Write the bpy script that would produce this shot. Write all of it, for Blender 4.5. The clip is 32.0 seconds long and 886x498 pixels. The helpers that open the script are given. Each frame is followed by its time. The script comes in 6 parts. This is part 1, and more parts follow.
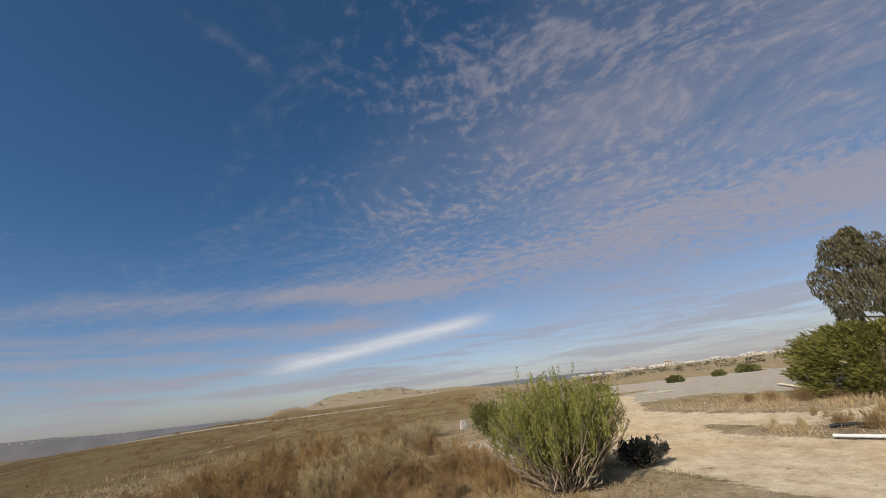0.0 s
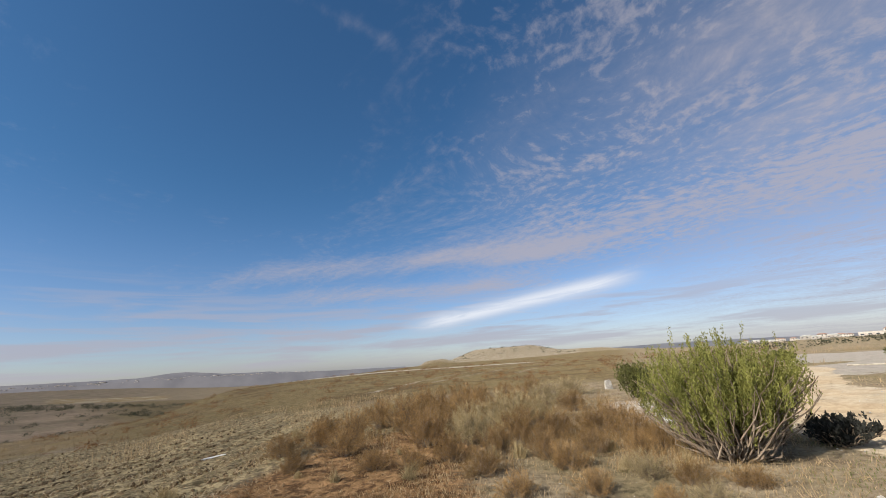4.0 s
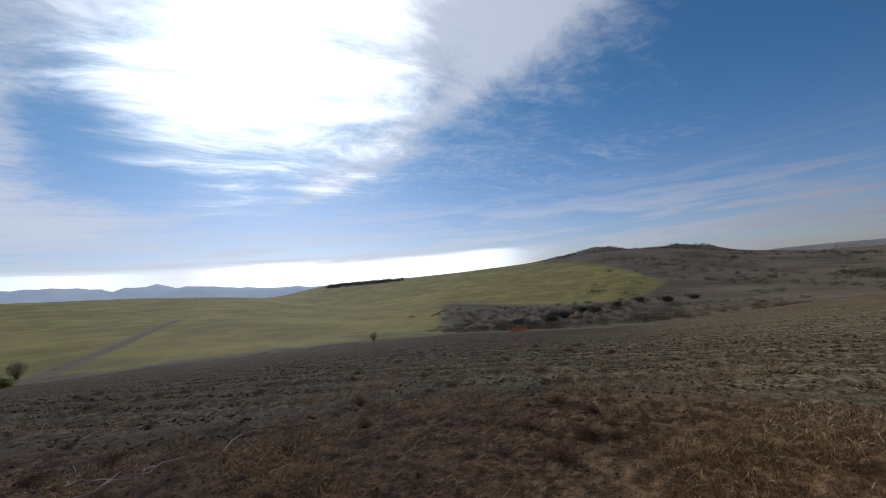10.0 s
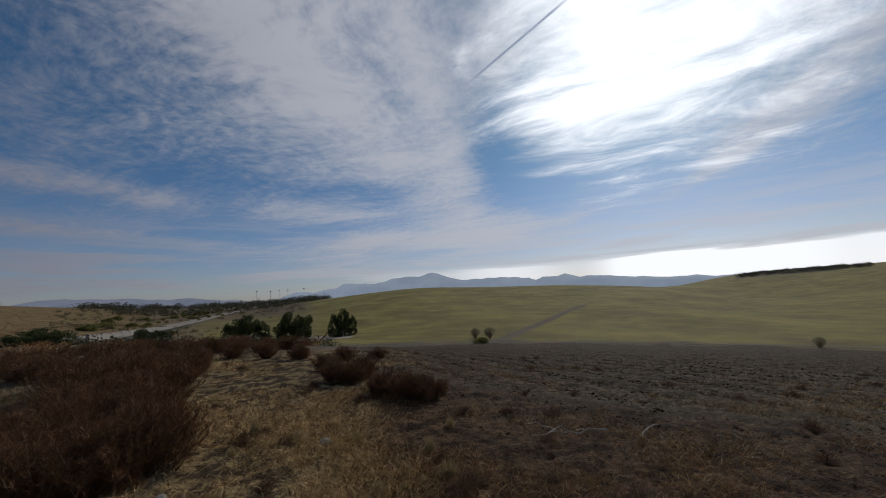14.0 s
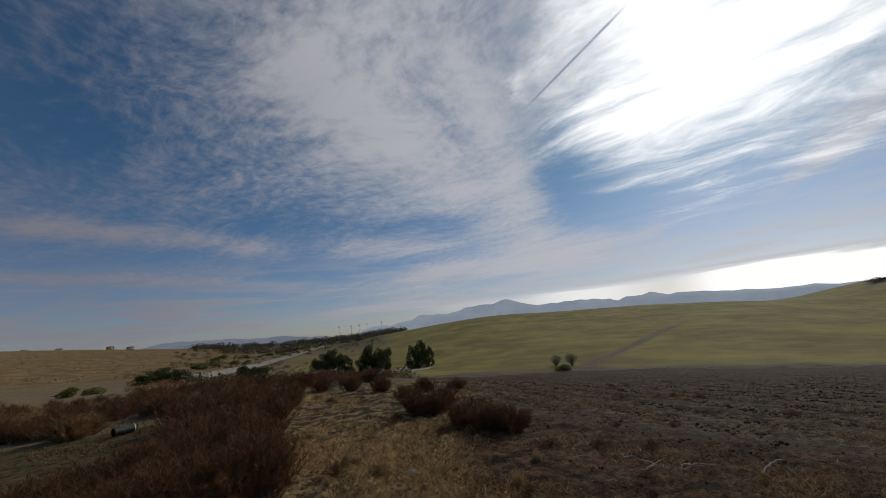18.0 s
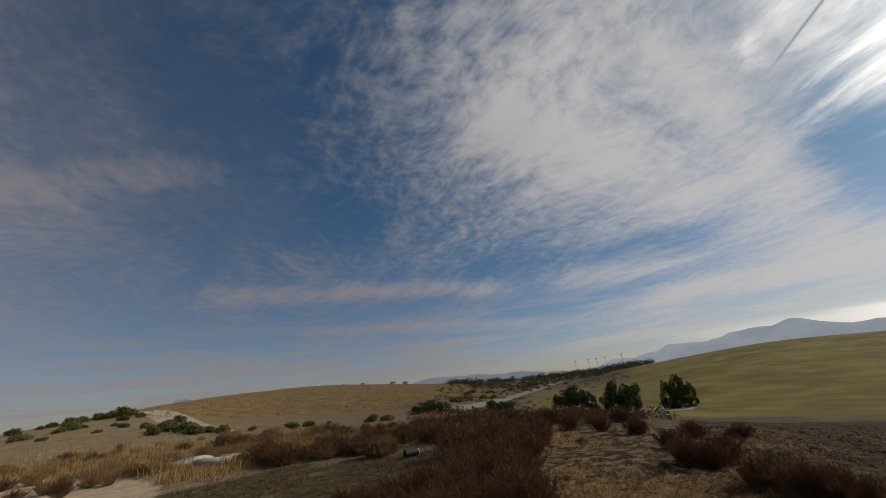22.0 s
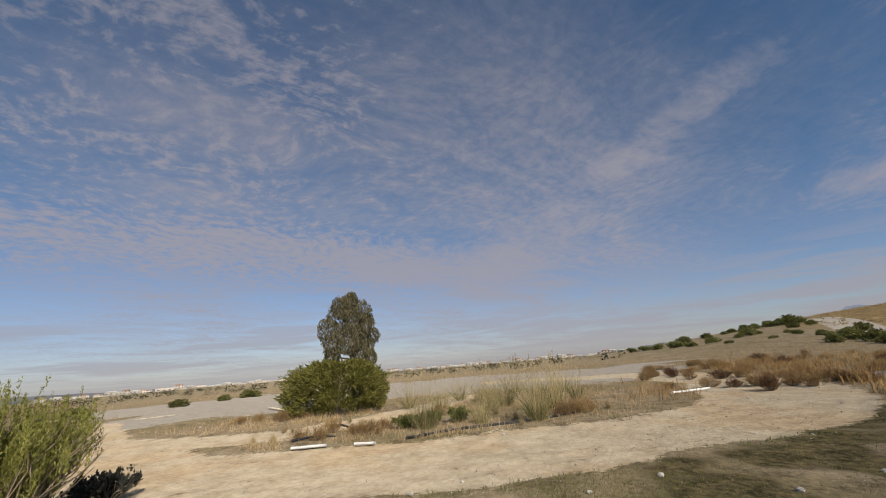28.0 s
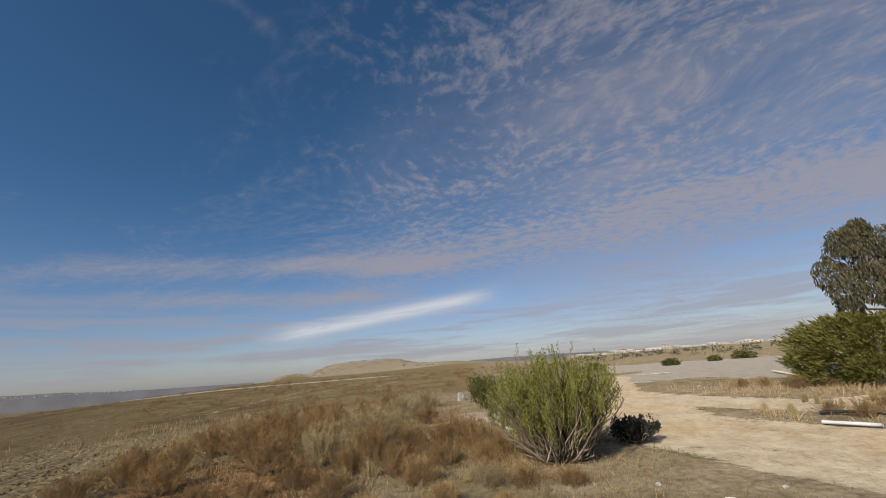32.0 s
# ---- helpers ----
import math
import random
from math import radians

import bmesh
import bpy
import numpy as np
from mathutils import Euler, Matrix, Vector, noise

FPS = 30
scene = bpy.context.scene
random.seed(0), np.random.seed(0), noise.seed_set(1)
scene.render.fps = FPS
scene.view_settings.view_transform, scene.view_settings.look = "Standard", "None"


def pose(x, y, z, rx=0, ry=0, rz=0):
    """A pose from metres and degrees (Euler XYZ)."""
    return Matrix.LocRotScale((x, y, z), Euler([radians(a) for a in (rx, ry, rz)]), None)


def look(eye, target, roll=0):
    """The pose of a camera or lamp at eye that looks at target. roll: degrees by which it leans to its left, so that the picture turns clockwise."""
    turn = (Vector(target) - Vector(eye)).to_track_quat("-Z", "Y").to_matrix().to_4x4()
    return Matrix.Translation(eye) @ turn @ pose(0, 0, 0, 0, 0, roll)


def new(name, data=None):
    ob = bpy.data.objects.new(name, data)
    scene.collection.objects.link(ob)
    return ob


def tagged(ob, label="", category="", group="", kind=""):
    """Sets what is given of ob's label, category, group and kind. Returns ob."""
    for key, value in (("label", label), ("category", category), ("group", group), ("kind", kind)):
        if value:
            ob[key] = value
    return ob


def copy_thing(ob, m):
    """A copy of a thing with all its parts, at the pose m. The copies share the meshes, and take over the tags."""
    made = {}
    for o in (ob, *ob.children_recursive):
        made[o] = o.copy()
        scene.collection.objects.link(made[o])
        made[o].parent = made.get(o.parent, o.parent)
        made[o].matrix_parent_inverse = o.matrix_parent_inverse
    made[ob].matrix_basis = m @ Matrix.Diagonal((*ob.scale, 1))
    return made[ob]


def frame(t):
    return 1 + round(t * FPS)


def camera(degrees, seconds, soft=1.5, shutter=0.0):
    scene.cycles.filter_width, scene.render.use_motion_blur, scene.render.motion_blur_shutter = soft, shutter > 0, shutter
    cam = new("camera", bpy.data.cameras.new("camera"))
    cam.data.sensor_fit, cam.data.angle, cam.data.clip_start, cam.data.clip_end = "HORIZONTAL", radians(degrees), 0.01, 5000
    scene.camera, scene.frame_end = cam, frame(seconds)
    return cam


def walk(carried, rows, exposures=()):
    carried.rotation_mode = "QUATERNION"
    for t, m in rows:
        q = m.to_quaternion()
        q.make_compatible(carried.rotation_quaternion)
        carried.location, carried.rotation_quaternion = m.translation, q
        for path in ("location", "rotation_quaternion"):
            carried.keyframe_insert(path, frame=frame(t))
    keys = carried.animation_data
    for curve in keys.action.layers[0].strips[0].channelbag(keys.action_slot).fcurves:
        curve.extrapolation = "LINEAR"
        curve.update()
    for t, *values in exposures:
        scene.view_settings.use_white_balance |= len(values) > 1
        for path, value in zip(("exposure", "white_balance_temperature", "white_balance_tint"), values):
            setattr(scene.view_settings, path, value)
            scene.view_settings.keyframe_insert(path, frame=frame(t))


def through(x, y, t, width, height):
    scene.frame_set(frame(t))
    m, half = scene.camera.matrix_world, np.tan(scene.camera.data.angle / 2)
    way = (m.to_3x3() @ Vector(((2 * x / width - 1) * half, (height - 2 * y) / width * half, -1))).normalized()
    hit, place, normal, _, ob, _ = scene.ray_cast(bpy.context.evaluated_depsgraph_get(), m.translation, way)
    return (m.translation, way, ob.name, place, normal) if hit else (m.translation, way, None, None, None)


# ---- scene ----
EYE = 1.65
cam = camera(97.0, 32.0, soft=0.95)
walk(cam, [
    (0.0, pose(0.057, 0.122, EYE + 0.045, 110.04, 6.94, -1.68)),
    (0.5, pose(0.039, 0.047, EYE + 0.036, 110.17, 6.30, -3.11)),
    (1.0, pose(0.023, 0.039, EYE + 0.032, 109.16, 5.28, -3.98)),
    (1.5, pose(0.024, 0.050, EYE + 0.030, 108.64, 5.28, -3.32)),
    (2.0, pose(0.016, 0.063, EYE + 0.033, 108.32, 5.09, -1.14)),
    (2.5, pose(0.021, 0.052, EYE + 0.040, 108.13, 5.27, 2.54)),
    (4.5, pose(0.011, -0.064, EYE + 0.001, 104.43, 3.30, 24.61)),
    (5.0, pose(-0.052, -0.079, EYE - 0.001, 102.26, 2.83, 33.26)),
    (5.5, pose(-0.098, -0.010, EYE - 0.005, 100.89, 2.80, 43.04)),
    (6.0, pose(-0.095, 0.055, EYE + 0.003, 100.25, 2.98, 51.00)),
    (6.5, pose(-0.102, 0.077, EYE - 0.005, 99.54, 3.69, 58.73)),
    (7.0, pose(-0.104, 0.067, EYE - 0.009, 99.70, 3.60, 66.33)),
    (7.5, pose(-0.137, 0.008, EYE - 0.016, 99.40, 3.55, 74.52)),
    (8.0, pose(-0.103, -0.083, EYE - 0.012, 99.08, 2.43, 84.70)),
    (8.5, pose(-0.108, -0.093, EYE - 0.016, 98.32, 2.57, 95.78)),
    (9.0, pose(-0.107, -0.067, EYE - 0.015, 97.24, 3.52, 104.42)),
    (9.5, pose(-0.102, -0.079, EYE - 0.015, 95.81, 3.86, 112.81)),
    (10.0, pose(-0.092, -0.064, EYE - 0.026, 94.57, 4.40, 121.41)),
    (10.5, pose(-0.095, -0.067, EYE - 0.030, 94.19, 4.70, 130.46)),
    (11.0, pose(-0.080, -0.056, EYE - 0.028, 93.86, 4.47, 139.68)),
    (11.5, pose(-0.067, -0.018, EYE - 0.028, 93.22, 4.21, 148.40)),
    (12.0, pose(-0.075, -0.021, EYE - 0.019, 92.80, 4.35, 158.46)),
    (12.5, pose(-0.016, -0.061, EYE - 0.014, 95.68, 3.33, 167.02)),
    (13.0, pose(0.026, -0.101, EYE - 0.015, 96.42, 2.00, 176.31)),
    (13.5, pose(0.005, -0.128, EYE - 0.013, 97.01, 3.17, 174.67)),
    (15.5, pose(-0.057, -0.086, EYE - 0.010, 96.26, 5.63, 177.14)),
    (16.0, pose(-0.038, -0.083, EYE - 0.016, 96.89, 5.85, 178.93)),
    (16.5, pose(-0.026, -0.079, EYE - 0.016, 98.45, 6.23, 181.03)),
    (17.0, pose(-0.026, -0.079, EYE - 0.016, 99.75, 6.86, 182.56)),
    (17.5, pose(-0.015, -0.077, EYE - 0.018, 100.77, 6.88, 183.65)),
    (18.0, pose(-0.013, -0.057, EYE - 0.017, 101.84, 6.03, 185.57)),
    (18.5, pose(-0.021, -0.030, EYE - 0.017, 102.75, 5.41, 187.92)),
    (19.0, pose(-0.020, -0.003, EYE - 0.021, 103.46, 5.26, 189.95)),
    (19.5, pose(0.038, -0.018, EYE - 0.005, 104.67, 4.96, 192.09)),
    (20.0, pose(0.080, 0.009, EYE + 0.020, 105.73, 5.54, 195.80)),
    (20.5, pose(0.057, -0.069, EYE - 0.018, 107.50, 6.30, 201.14)),
    (21.0, pose(-0.007, -0.051, EYE + 0.011, 109.25, 7.25, 204.74)),
    (21.5, pose(0.017, -0.055, EYE + 0.005, 110.00, 7.62, 208.93)),
    (22.0, pose(0.038, -0.008, EYE + 0.003, 110.15, 6.17, 218.29)),
    (22.5, pose(0.091, -0.043, EYE + 0.015, 111.02, 5.32, 225.52)),
    (23.0, pose(0.107, -0.043, EYE - 0.020, 111.45, 3.18, 240.69)),
    (23.5, pose(0.175, 0.035, EYE + 0.012, 113.39, 3.06, 249.41)),
    (24.0, pose(0.148, 0.062, EYE - 0.001, 115.21, 3.64, 253.68)),
    (24.5, pose(0.149, 0.034, EYE - 0.028, 115.00, 3.87, 258.39)),
    (25.0, pose(0.141, 0.055, EYE - 0.028, 114.04, 4.75, 263.58)),
    (25.5, pose(0.116, 0.075, EYE - 0.013, 112.62, 5.31, 269.22)),
    (27.5, pose(0.055, 0.124, EYE - 0.013, 107.82, 4.43, 291.54)),
    (28.0, pose(0.062, 0.149, EYE - 0.006, 106.48, 4.47, 296.65)),
    (28.5, pose(0.131, 0.120, EYE + 0.006, 105.85, 4.97, 305.92)),
    (29.0, pose(0.143, 0.111, EYE + 0.025, 107.04, 5.46, 318.40)),
    (29.5, pose(0.009, 0.093, EYE + 0.025, 108.08, 3.61, 328.04)),
    (30.0, pose(-0.099, 0.018, EYE + 0.038, 107.81, 2.49, 336.30)),
    (30.5, pose(-0.038, 0.073, EYE + 0.041, 107.44, 3.95, 344.50)),
    (31.0, pose(-0.027, 0.070, EYE + 0.037, 107.01, 3.57, 349.60)),
    (31.5, pose(0.026, 0.086, EYE + 0.035, 106.66, 5.08, 353.95)),
    (32.0, pose(0.014, 0.079, EYE + 0.033, 106.49, 4.64, 358.11)),
], exposures=[
    (0.0, -0.02, 6600, 10), (5.0, 0.38, 6300, 10), (7.0, 0.24, 6150, 10), (9.0, -0.18, 6000, 10), (11.0, -0.6, 5950, 10), (13.0, -0.8, 6250, 10),
    (17.0, -0.8, 6600, 10), (20.0, -0.7, 7050, 10), (22.0, -0.62, 7350, 10), (23.0, -0.32, 7450, 10), (26.0, -0.06, 7200, 10), (28.0, 0.0, 6700, 10), (30.0, -0.05, 6550, 10), (32.0, -0.08, 6550, 10),
])

# ---- sun and sky ----


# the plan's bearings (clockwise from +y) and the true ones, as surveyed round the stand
SURVEY = np.array([(-180, -180), (-167.5, -168.6), (-158, -159.4), (-130, -132), (-108.3, -111.1), (-99.8, -102.9), (-82, -85.4), (-58.9, -62.7), (-41.2, -45.9), (-26, -30), (-12, -13), (0, 3.2),
                   (5.4, 8.2), (11.8, 14), (22, 24), (40, 42.5), (55.8, 57.9), (75.5, 76.3), (104, 104.8), (125, 125.4), (150, 150.6), (167, 167.2), (180, 180)])


def true_az(az):
    return np.interp((np.asarray(az, float) + 180.0) % 360.0 - 180.0, SURVEY[:, 0], SURVEY[:, 1])


def plan_az(az):
    return np.interp((np.asarray(az, float) + 180.0) % 360.0 - 180.0, SURVEY[:, 1], SURVEY[:, 0]) % 360.0


def bearing(az, el=0.0):
    """The unit vector towards a bearing of the plan and a height over the horizon."""
    a, e = radians(float(true_az(az))), radians(el)
    return Vector((math.sin(a) * math.cos(e), math.cos(a) * math.cos(e), math.sin(e)))


SUN_AZ, SUN_EL = radians(float(true_az(-142.5))), radians(31.5)
sun_lamp = new("sun", bpy.data.lights.new("sun", "SUN"))
sun_lamp.data.energy, sun_lamp.data.angle, sun_lamp.data.color = 4.0, radians(1.2), (1.0, 0.93, 0.82)
sun_lamp.matrix_world = look(bearing(-142.5, 31.5) * 300, (0, 0, 0))


class Graph:
    """A short hand for building node trees."""

    def __init__(self, tree):
        self.tree = tree
        tree.nodes.clear()

    def add(self, kind, inputs=(), **props):
        node = self.tree.nodes.new(kind)
        for key, value in props.items():
            setattr(node, key, value)
        for key, value in dict(inputs).items():
            socket = node.inputs[key]
            if isinstance(value, bpy.types.NodeSocket):
                self.tree.links.new(value, socket)
            else:
                socket.default_value = value
        return node

    def math(self, op, a, b=0.0, c=0.0, clamp=False):
        return self.add("ShaderNodeMath", {0: a, 1: b, 2: c}, operation=op, use_clamp=clamp).outputs[0]

    def step(self, value, lo, hi, to0=0.0, to1=1.0, smooth=True):
        return self.add("ShaderNodeMapRange", {"Value": value, "From Min": lo, "From Max": hi, "To Min": to0, "To Max": to1},
                        interpolation_type="SMOOTHSTEP" if smooth else "LINEAR").outputs[0]

    def noise(self, vector, scale, detail=4.0, rough=0.55, lac=2.0, distortion=0.0):
        return self.add("ShaderNodeTexNoise", {"Vector": vector, "Scale": scale, "Detail": detail, "Roughness": rough,
                                               "Lacunarity": lac, "Distortion": distortion}).outputs[0]

    def mix(self, fac, a, b, blend="MIX"):
        node = self.add("ShaderNodeMix", {}, data_type="RGBA", blend_type=blend)
        for index, value in ((0, fac), (6, a), (7, b)):
            if isinstance(value, bpy.types.NodeSocket):
                self.tree.links.new(value, node.inputs[index])
            else:
                node.inputs[index].default_value = value if index == 0 else (*value, 1.0)[:4]
        return node.outputs[2]

    def vec(self, op, a, b):
        node = self.add("ShaderNodeVectorMath", {0: a, 1: b}, operation=op)
        return node.outputs["Value"] if op == "DOT_PRODUCT" else node.outputs[0]


world = bpy.data.worlds.new("sky")
scene.world = world
world.use_nodes = True
g = Graph(world.node_tree)
way = g.add("ShaderNodeTexCoord").outputs["Generated"]
axes = g.add("ShaderNodeSeparateXYZ", {0: way})
sky = g.add("ShaderNodeTexSky", {}, sky_type="NISHITA", sun_disc=False, sun_elevation=SUN_EL, sun_rotation=SUN_AZ,
            air_density=1.0, dust_density=0.6, ozone_density=2.5, altitude=100.0).outputs[0]
sky = g.mix(1.0, sky, g.mix(g.step(axes.outputs[2], 0.0, 0.45), (0.78, 0.80, 0.98), (0.42, 0.70, 0.86)), "MULTIPLY")
# high cloud lies on a flat layer: project the view on it, so that it thins out towards the horizon
height = g.math("ADD", g.math("MAXIMUM", axes.outputs[2], 0.0), 0.07)
flat = g.add("ShaderNodeCombineXYZ", {0: g.math("DIVIDE", axes.outputs[0], height), 1: g.math("DIVIDE", axes.outputs[1], height), 2: 0.0}).outputs[0]


def lobe(az, el, inner, outer, amount):
    """A part of the sky with more cloud (or less), full within inner degrees and gone at outer."""
    dot = g.vec("DOT_PRODUCT", way, tuple(bearing(az, el)))
    return g.step(dot, math.cos(radians(outer)), math.cos(radians(inner)), 0.0, amount)


def summed(terms):
    total = terms[0]
    for term in terms[1:]:
        total = g.math("ADD", total, term)
    return total


def turned(degrees, stretch):
    return g.add("ShaderNodeMapping", {"Vector": flat, "Rotation": (0, 0, radians(degrees)), "Scale": (1.0, stretch, 1.0)}).outputs[0]


def stripe(az0, el0, az1, el1, width, amount):
    """A band of cloud (or a gap) between two points of the sky."""
    d0, d1 = bearing(az0, el0), bearing(az1, el1)
    across = g.step(g.math("ABSOLUTE", g.vec("DOT_PRODUCT", way, tuple(d0.cross(d1).normalized()))), math.sin(radians(width)), 0.0, 0.0, amount)
    half = d0.angle(d1) / 2
    along = g.step(g.vec("DOT_PRODUCT", way, tuple((d0 + d1).normalized())), math.cos(half * 1.2 + 0.02), math.cos(half * 0.7))
    return g.math("MULTIPLY", across, along)


cover = summed([lobe(-143, 33, 9, 26, 0.5), lobe(-159, 21, 3, 10, -0.40), lobe(-128, 30, 5, 16, 0.15), lobe(-102, 50, 12, 28, 0.5), lobe(-112, 38, 7, 18, 0.28), lobe(174, 34, 8, 28, 0.34), lobe(-14, 48, 8, 30, -0.12), lobe(0, 44, 10, 26, -0.14), lobe(163, 46, 6, 24, 0.16),
                lobe(95, 45, 15, 50, 0.11), lobe(40, 30, 10, 40, 0.06), lobe(70, 14, 5, 26, 0.14), lobe(62, 24, 20, 52, 0.12), lobe(55, 58, 8, 30, -0.12),
                lobe(-62, 26, 12, 36, -0.30), lobe(-150, 15, 2, 12, -0.15),
                stripe(-44, 12, 3, 14, 2.4, 0.45), stripe(-35, 9.7, -1, 9.5, 1.7, 0.40), stripe(-38, 48, -20, 44, 1.8, 0.26), stripe(-19, 49, -2, 37, 3.4, 0.10), lobe(-32, 36, 8, 26, -0.14),
                stripe(-6, 25, 40, 25, 9, 0.26), stripe(0, 39, 52, 37, 8, 0.26), stripe(-15, 14, 62, 12, 6.5, 0.42), stripe(24, 7, 43, 7, 1.8, -0.45),
                stripe(-137, 14, -112, 26, 3.0, 0.40), stripe(-113, 27, -74, 42, 5, 0.36), stripe(-167, 10, 152, 37, 7, 0.34), stripe(-170, 15, 180, 40, 5, 0.30), stripe(-142, 11, -120, 19, 1.6, 0.28), stripe(86, 19, 112, 24, 5, -0.26),
                stripe(112, 14.4, 151, 13.4, 2.2, 0.52), stripe(122, 9.6, 147, 8.9, 1.2, 0.50), stripe(110, 6.3, 129, 4.5, 1.8, 0.50), stripe(-162, 8, 171, 8.4, 1.8, 0.45),
                stripe(104, 24, 133, 24, 7, -0.20), stripe(107, 36, 133, 35, 6, -0.05), stripe(-162, 19, -156, 11, 4, -0.35), stripe(180, 14, 164, 14.5, 3, -0.28),
                stripe(66, 9, 98, 24, 8, 0.30), stripe(25, 17, 72, 13, 6, 0.25), stripe(88, 23, 110, 30, 4, 0.18), stripe(60, 39, 80, 41, 6, -0.15), stripe(165, 6, -150, 9, 4.5, 0.5), stripe(160, 13, -168, 12, 3, 0.26)])
warp = g.add("ShaderNodeVectorMath", {0: turned(25, 1.0), 1: g.add("ShaderNodeVectorMath", {
    0: g.add("ShaderNodeTexNoise", {"Vector": flat, "Scale": 0.55, "Detail": 3.0, "Roughness": 0.5}).outputs[1], 1: (1.0, 1.0, 0.0)}, operation="MULTIPLY").outputs[0]}, operation="ADD").outputs[0]
streaks = g.add("ShaderNodeMapping", {"Vector": warp, "Rotation": (0, 0, radians(20)), "Scale": (0.7, 1.6, 1.0)}).outputs[0]
wisps = g.noise(streaks, 1.3, 12.0, 0.62, 2.1, 0.6)
threads = g.noise(g.add("ShaderNodeMapping", {"Vector": warp, "Rotation": (0, 0, radians(35)), "Scale": (0.9, 2.3, 1.0)}).outputs[0], 3.4, 9.0, 0.62, 2.0, 0.5)
puffs = g.noise(warp, 15.0, 5.0, 0.6, 2.2, 0.2)
banks = g.noise(turned(60, 2.5), 0.35, 4.0, 0.5)
mottle = summed([lobe(28, 36, 16, 44, 0.62), lobe(150, 42, 5, 30, 0.2), g.math("ADD", 0.26, 0.0)])
grain = summed([g.math("MULTIPLY", g.math("SUBTRACT", wisps, 0.5), 1.5), g.math("MULTIPLY", g.math("SUBTRACT", threads, 0.5), 0.6), g.math("MULTIPLY", g.math("SUBTRACT", puffs, 0.5), g.math("MULTIPLY", mottle, 3.2)),
                g.math("MULTIPLY", g.math("SUBTRACT", banks, 0.5), 0.9)])
cloud = g.step(g.math("ADD", g.math("MULTIPLY", grain, 0.8), cover), -0.22, 0.92, 0.0, 0.95)
# long low banks just over the horizon, bright towards the sun
low = g.noise(g.add("ShaderNodeMapping", {"Vector": way, "Scale": (1.6, 1.6, 20.0)}).outputs[0], 2.2, 5.0, 0.55, 2.0, 0.3)
band = g.math("MULTIPLY", g.step(axes.outputs[2], 0.0, 0.03), g.step(axes.outputs[2], 0.26, 0.07))
cloud_low = g.math("MULTIPLY", g.step(low, 0.40, 0.62, 0.0, 0.8), band)
bank = g.math("MULTIPLY", g.step(g.math("ADD", axes.outputs[2], g.math("MULTIPLY", low, 0.06)), 0.108, 0.084), summed([lobe(-128, 3, 14, 26, 0.95), lobe(-152, 3, 10, 26, 0.55), lobe(-172, 4, 6, 18, 0.3)]))
veil = g.math("MULTIPLY", summed([lobe(85, 22, 12, 42, 0.32), lobe(55, 14, 22, 50, 0.5), lobe(14, 16, 10, 34, 0.30)]), g.math("MULTIPLY", g.step(banks, 0.25, 0.6, 0.5, 1.0), g.math("MULTIPLY", g.step(puffs, 0.3, 0.7, 0.7, 1.15), g.step(wisps, 0.3, 0.7, 0.6, 1.25))))
wedge = g.math("MULTIPLY", stripe(-18, 5.2, 7, 9.2, 2.2, 1.0), g.step(wisps, 0.3, 0.6, 0.72, 0.95))
cloud = g.math("MAXIMUM", cloud, wedge)
cloud = g.math("MAXIMUM", g.math("MAXIMUM", g.math("MAXIMUM", cloud, veil), cloud_low), bank)
near_sun = g.math("ADD", g.vec("DOT_PRODUCT", way, tuple(bearing(-143, 32.5))), g.math("MULTIPLY", g.math("SUBTRACT", wisps, 0.5), 0.16))
glow = g.step(near_sun, 0.15, 0.97)
core = g.step(near_sun, 0.925, 0.995)
cloud_colour = g.mix(glow, g.mix(g.step(axes.outputs[2], 0.30, 0.72), (3.5, 3.35, 3.85), (2.65, 2.65, 3.2)), (8.4, 8.6, 9.3))
cloud_colour = g.mix(core, cloud_colour, (22.0, 22.4, 23.0))
cloud_colour = g.mix(bank, cloud_colour, (17.0, 17.2, 17.6))
cloud = g.math("MAXIMUM", cloud, core)
cloud_colour = g.mix(wedge, cloud_colour, (7.0, 7.1, 7.4))
both = g.mix(g.math("MULTIPLY", cloud, 0.9), sky, cloud_colour)
trail = g.math("MULTIPLY", stripe(-166.5, 30.2, -153.0, 36.2, 0.26, 1.0), g.step(puffs, 0.3, 0.5, 0.55, 0.9))
both = g.mix(trail, both, (3.6, 4.4, 6.2))
g.add("ShaderNodeOutputWorld", {0: g.add("ShaderNodeBackground", {0: both, 1: 0.1}).outputs[0]})


# ---- materials ----
def material(name, rough=0.8):
    m = bpy.data.materials.new(name)
    m.use_nodes = True
    gr = Graph(m.node_tree)
    gr.bsdf = gr.add("ShaderNodeBsdfPrincipled", {"Roughness": rough})
    gr.add("ShaderNodeOutputMaterial", {0: gr.bsdf.outputs[0]})
    gr.bsdf.inputs["Specular IOR Level"].default_value = 0.08 if rough > 0.55 else 0.3
    gr.bsdf.inputs["Diffuse Roughness"].default_value = 1.0 if rough > 0.55 else 0.0
    return m, gr


def set_input(gr, name, value):
    socket = gr.bsdf.inputs[name]
    if isinstance(value, bpy.types.NodeSocket):
        gr.tree.links.new(value, socket)
    else:
        socket.default_value = value


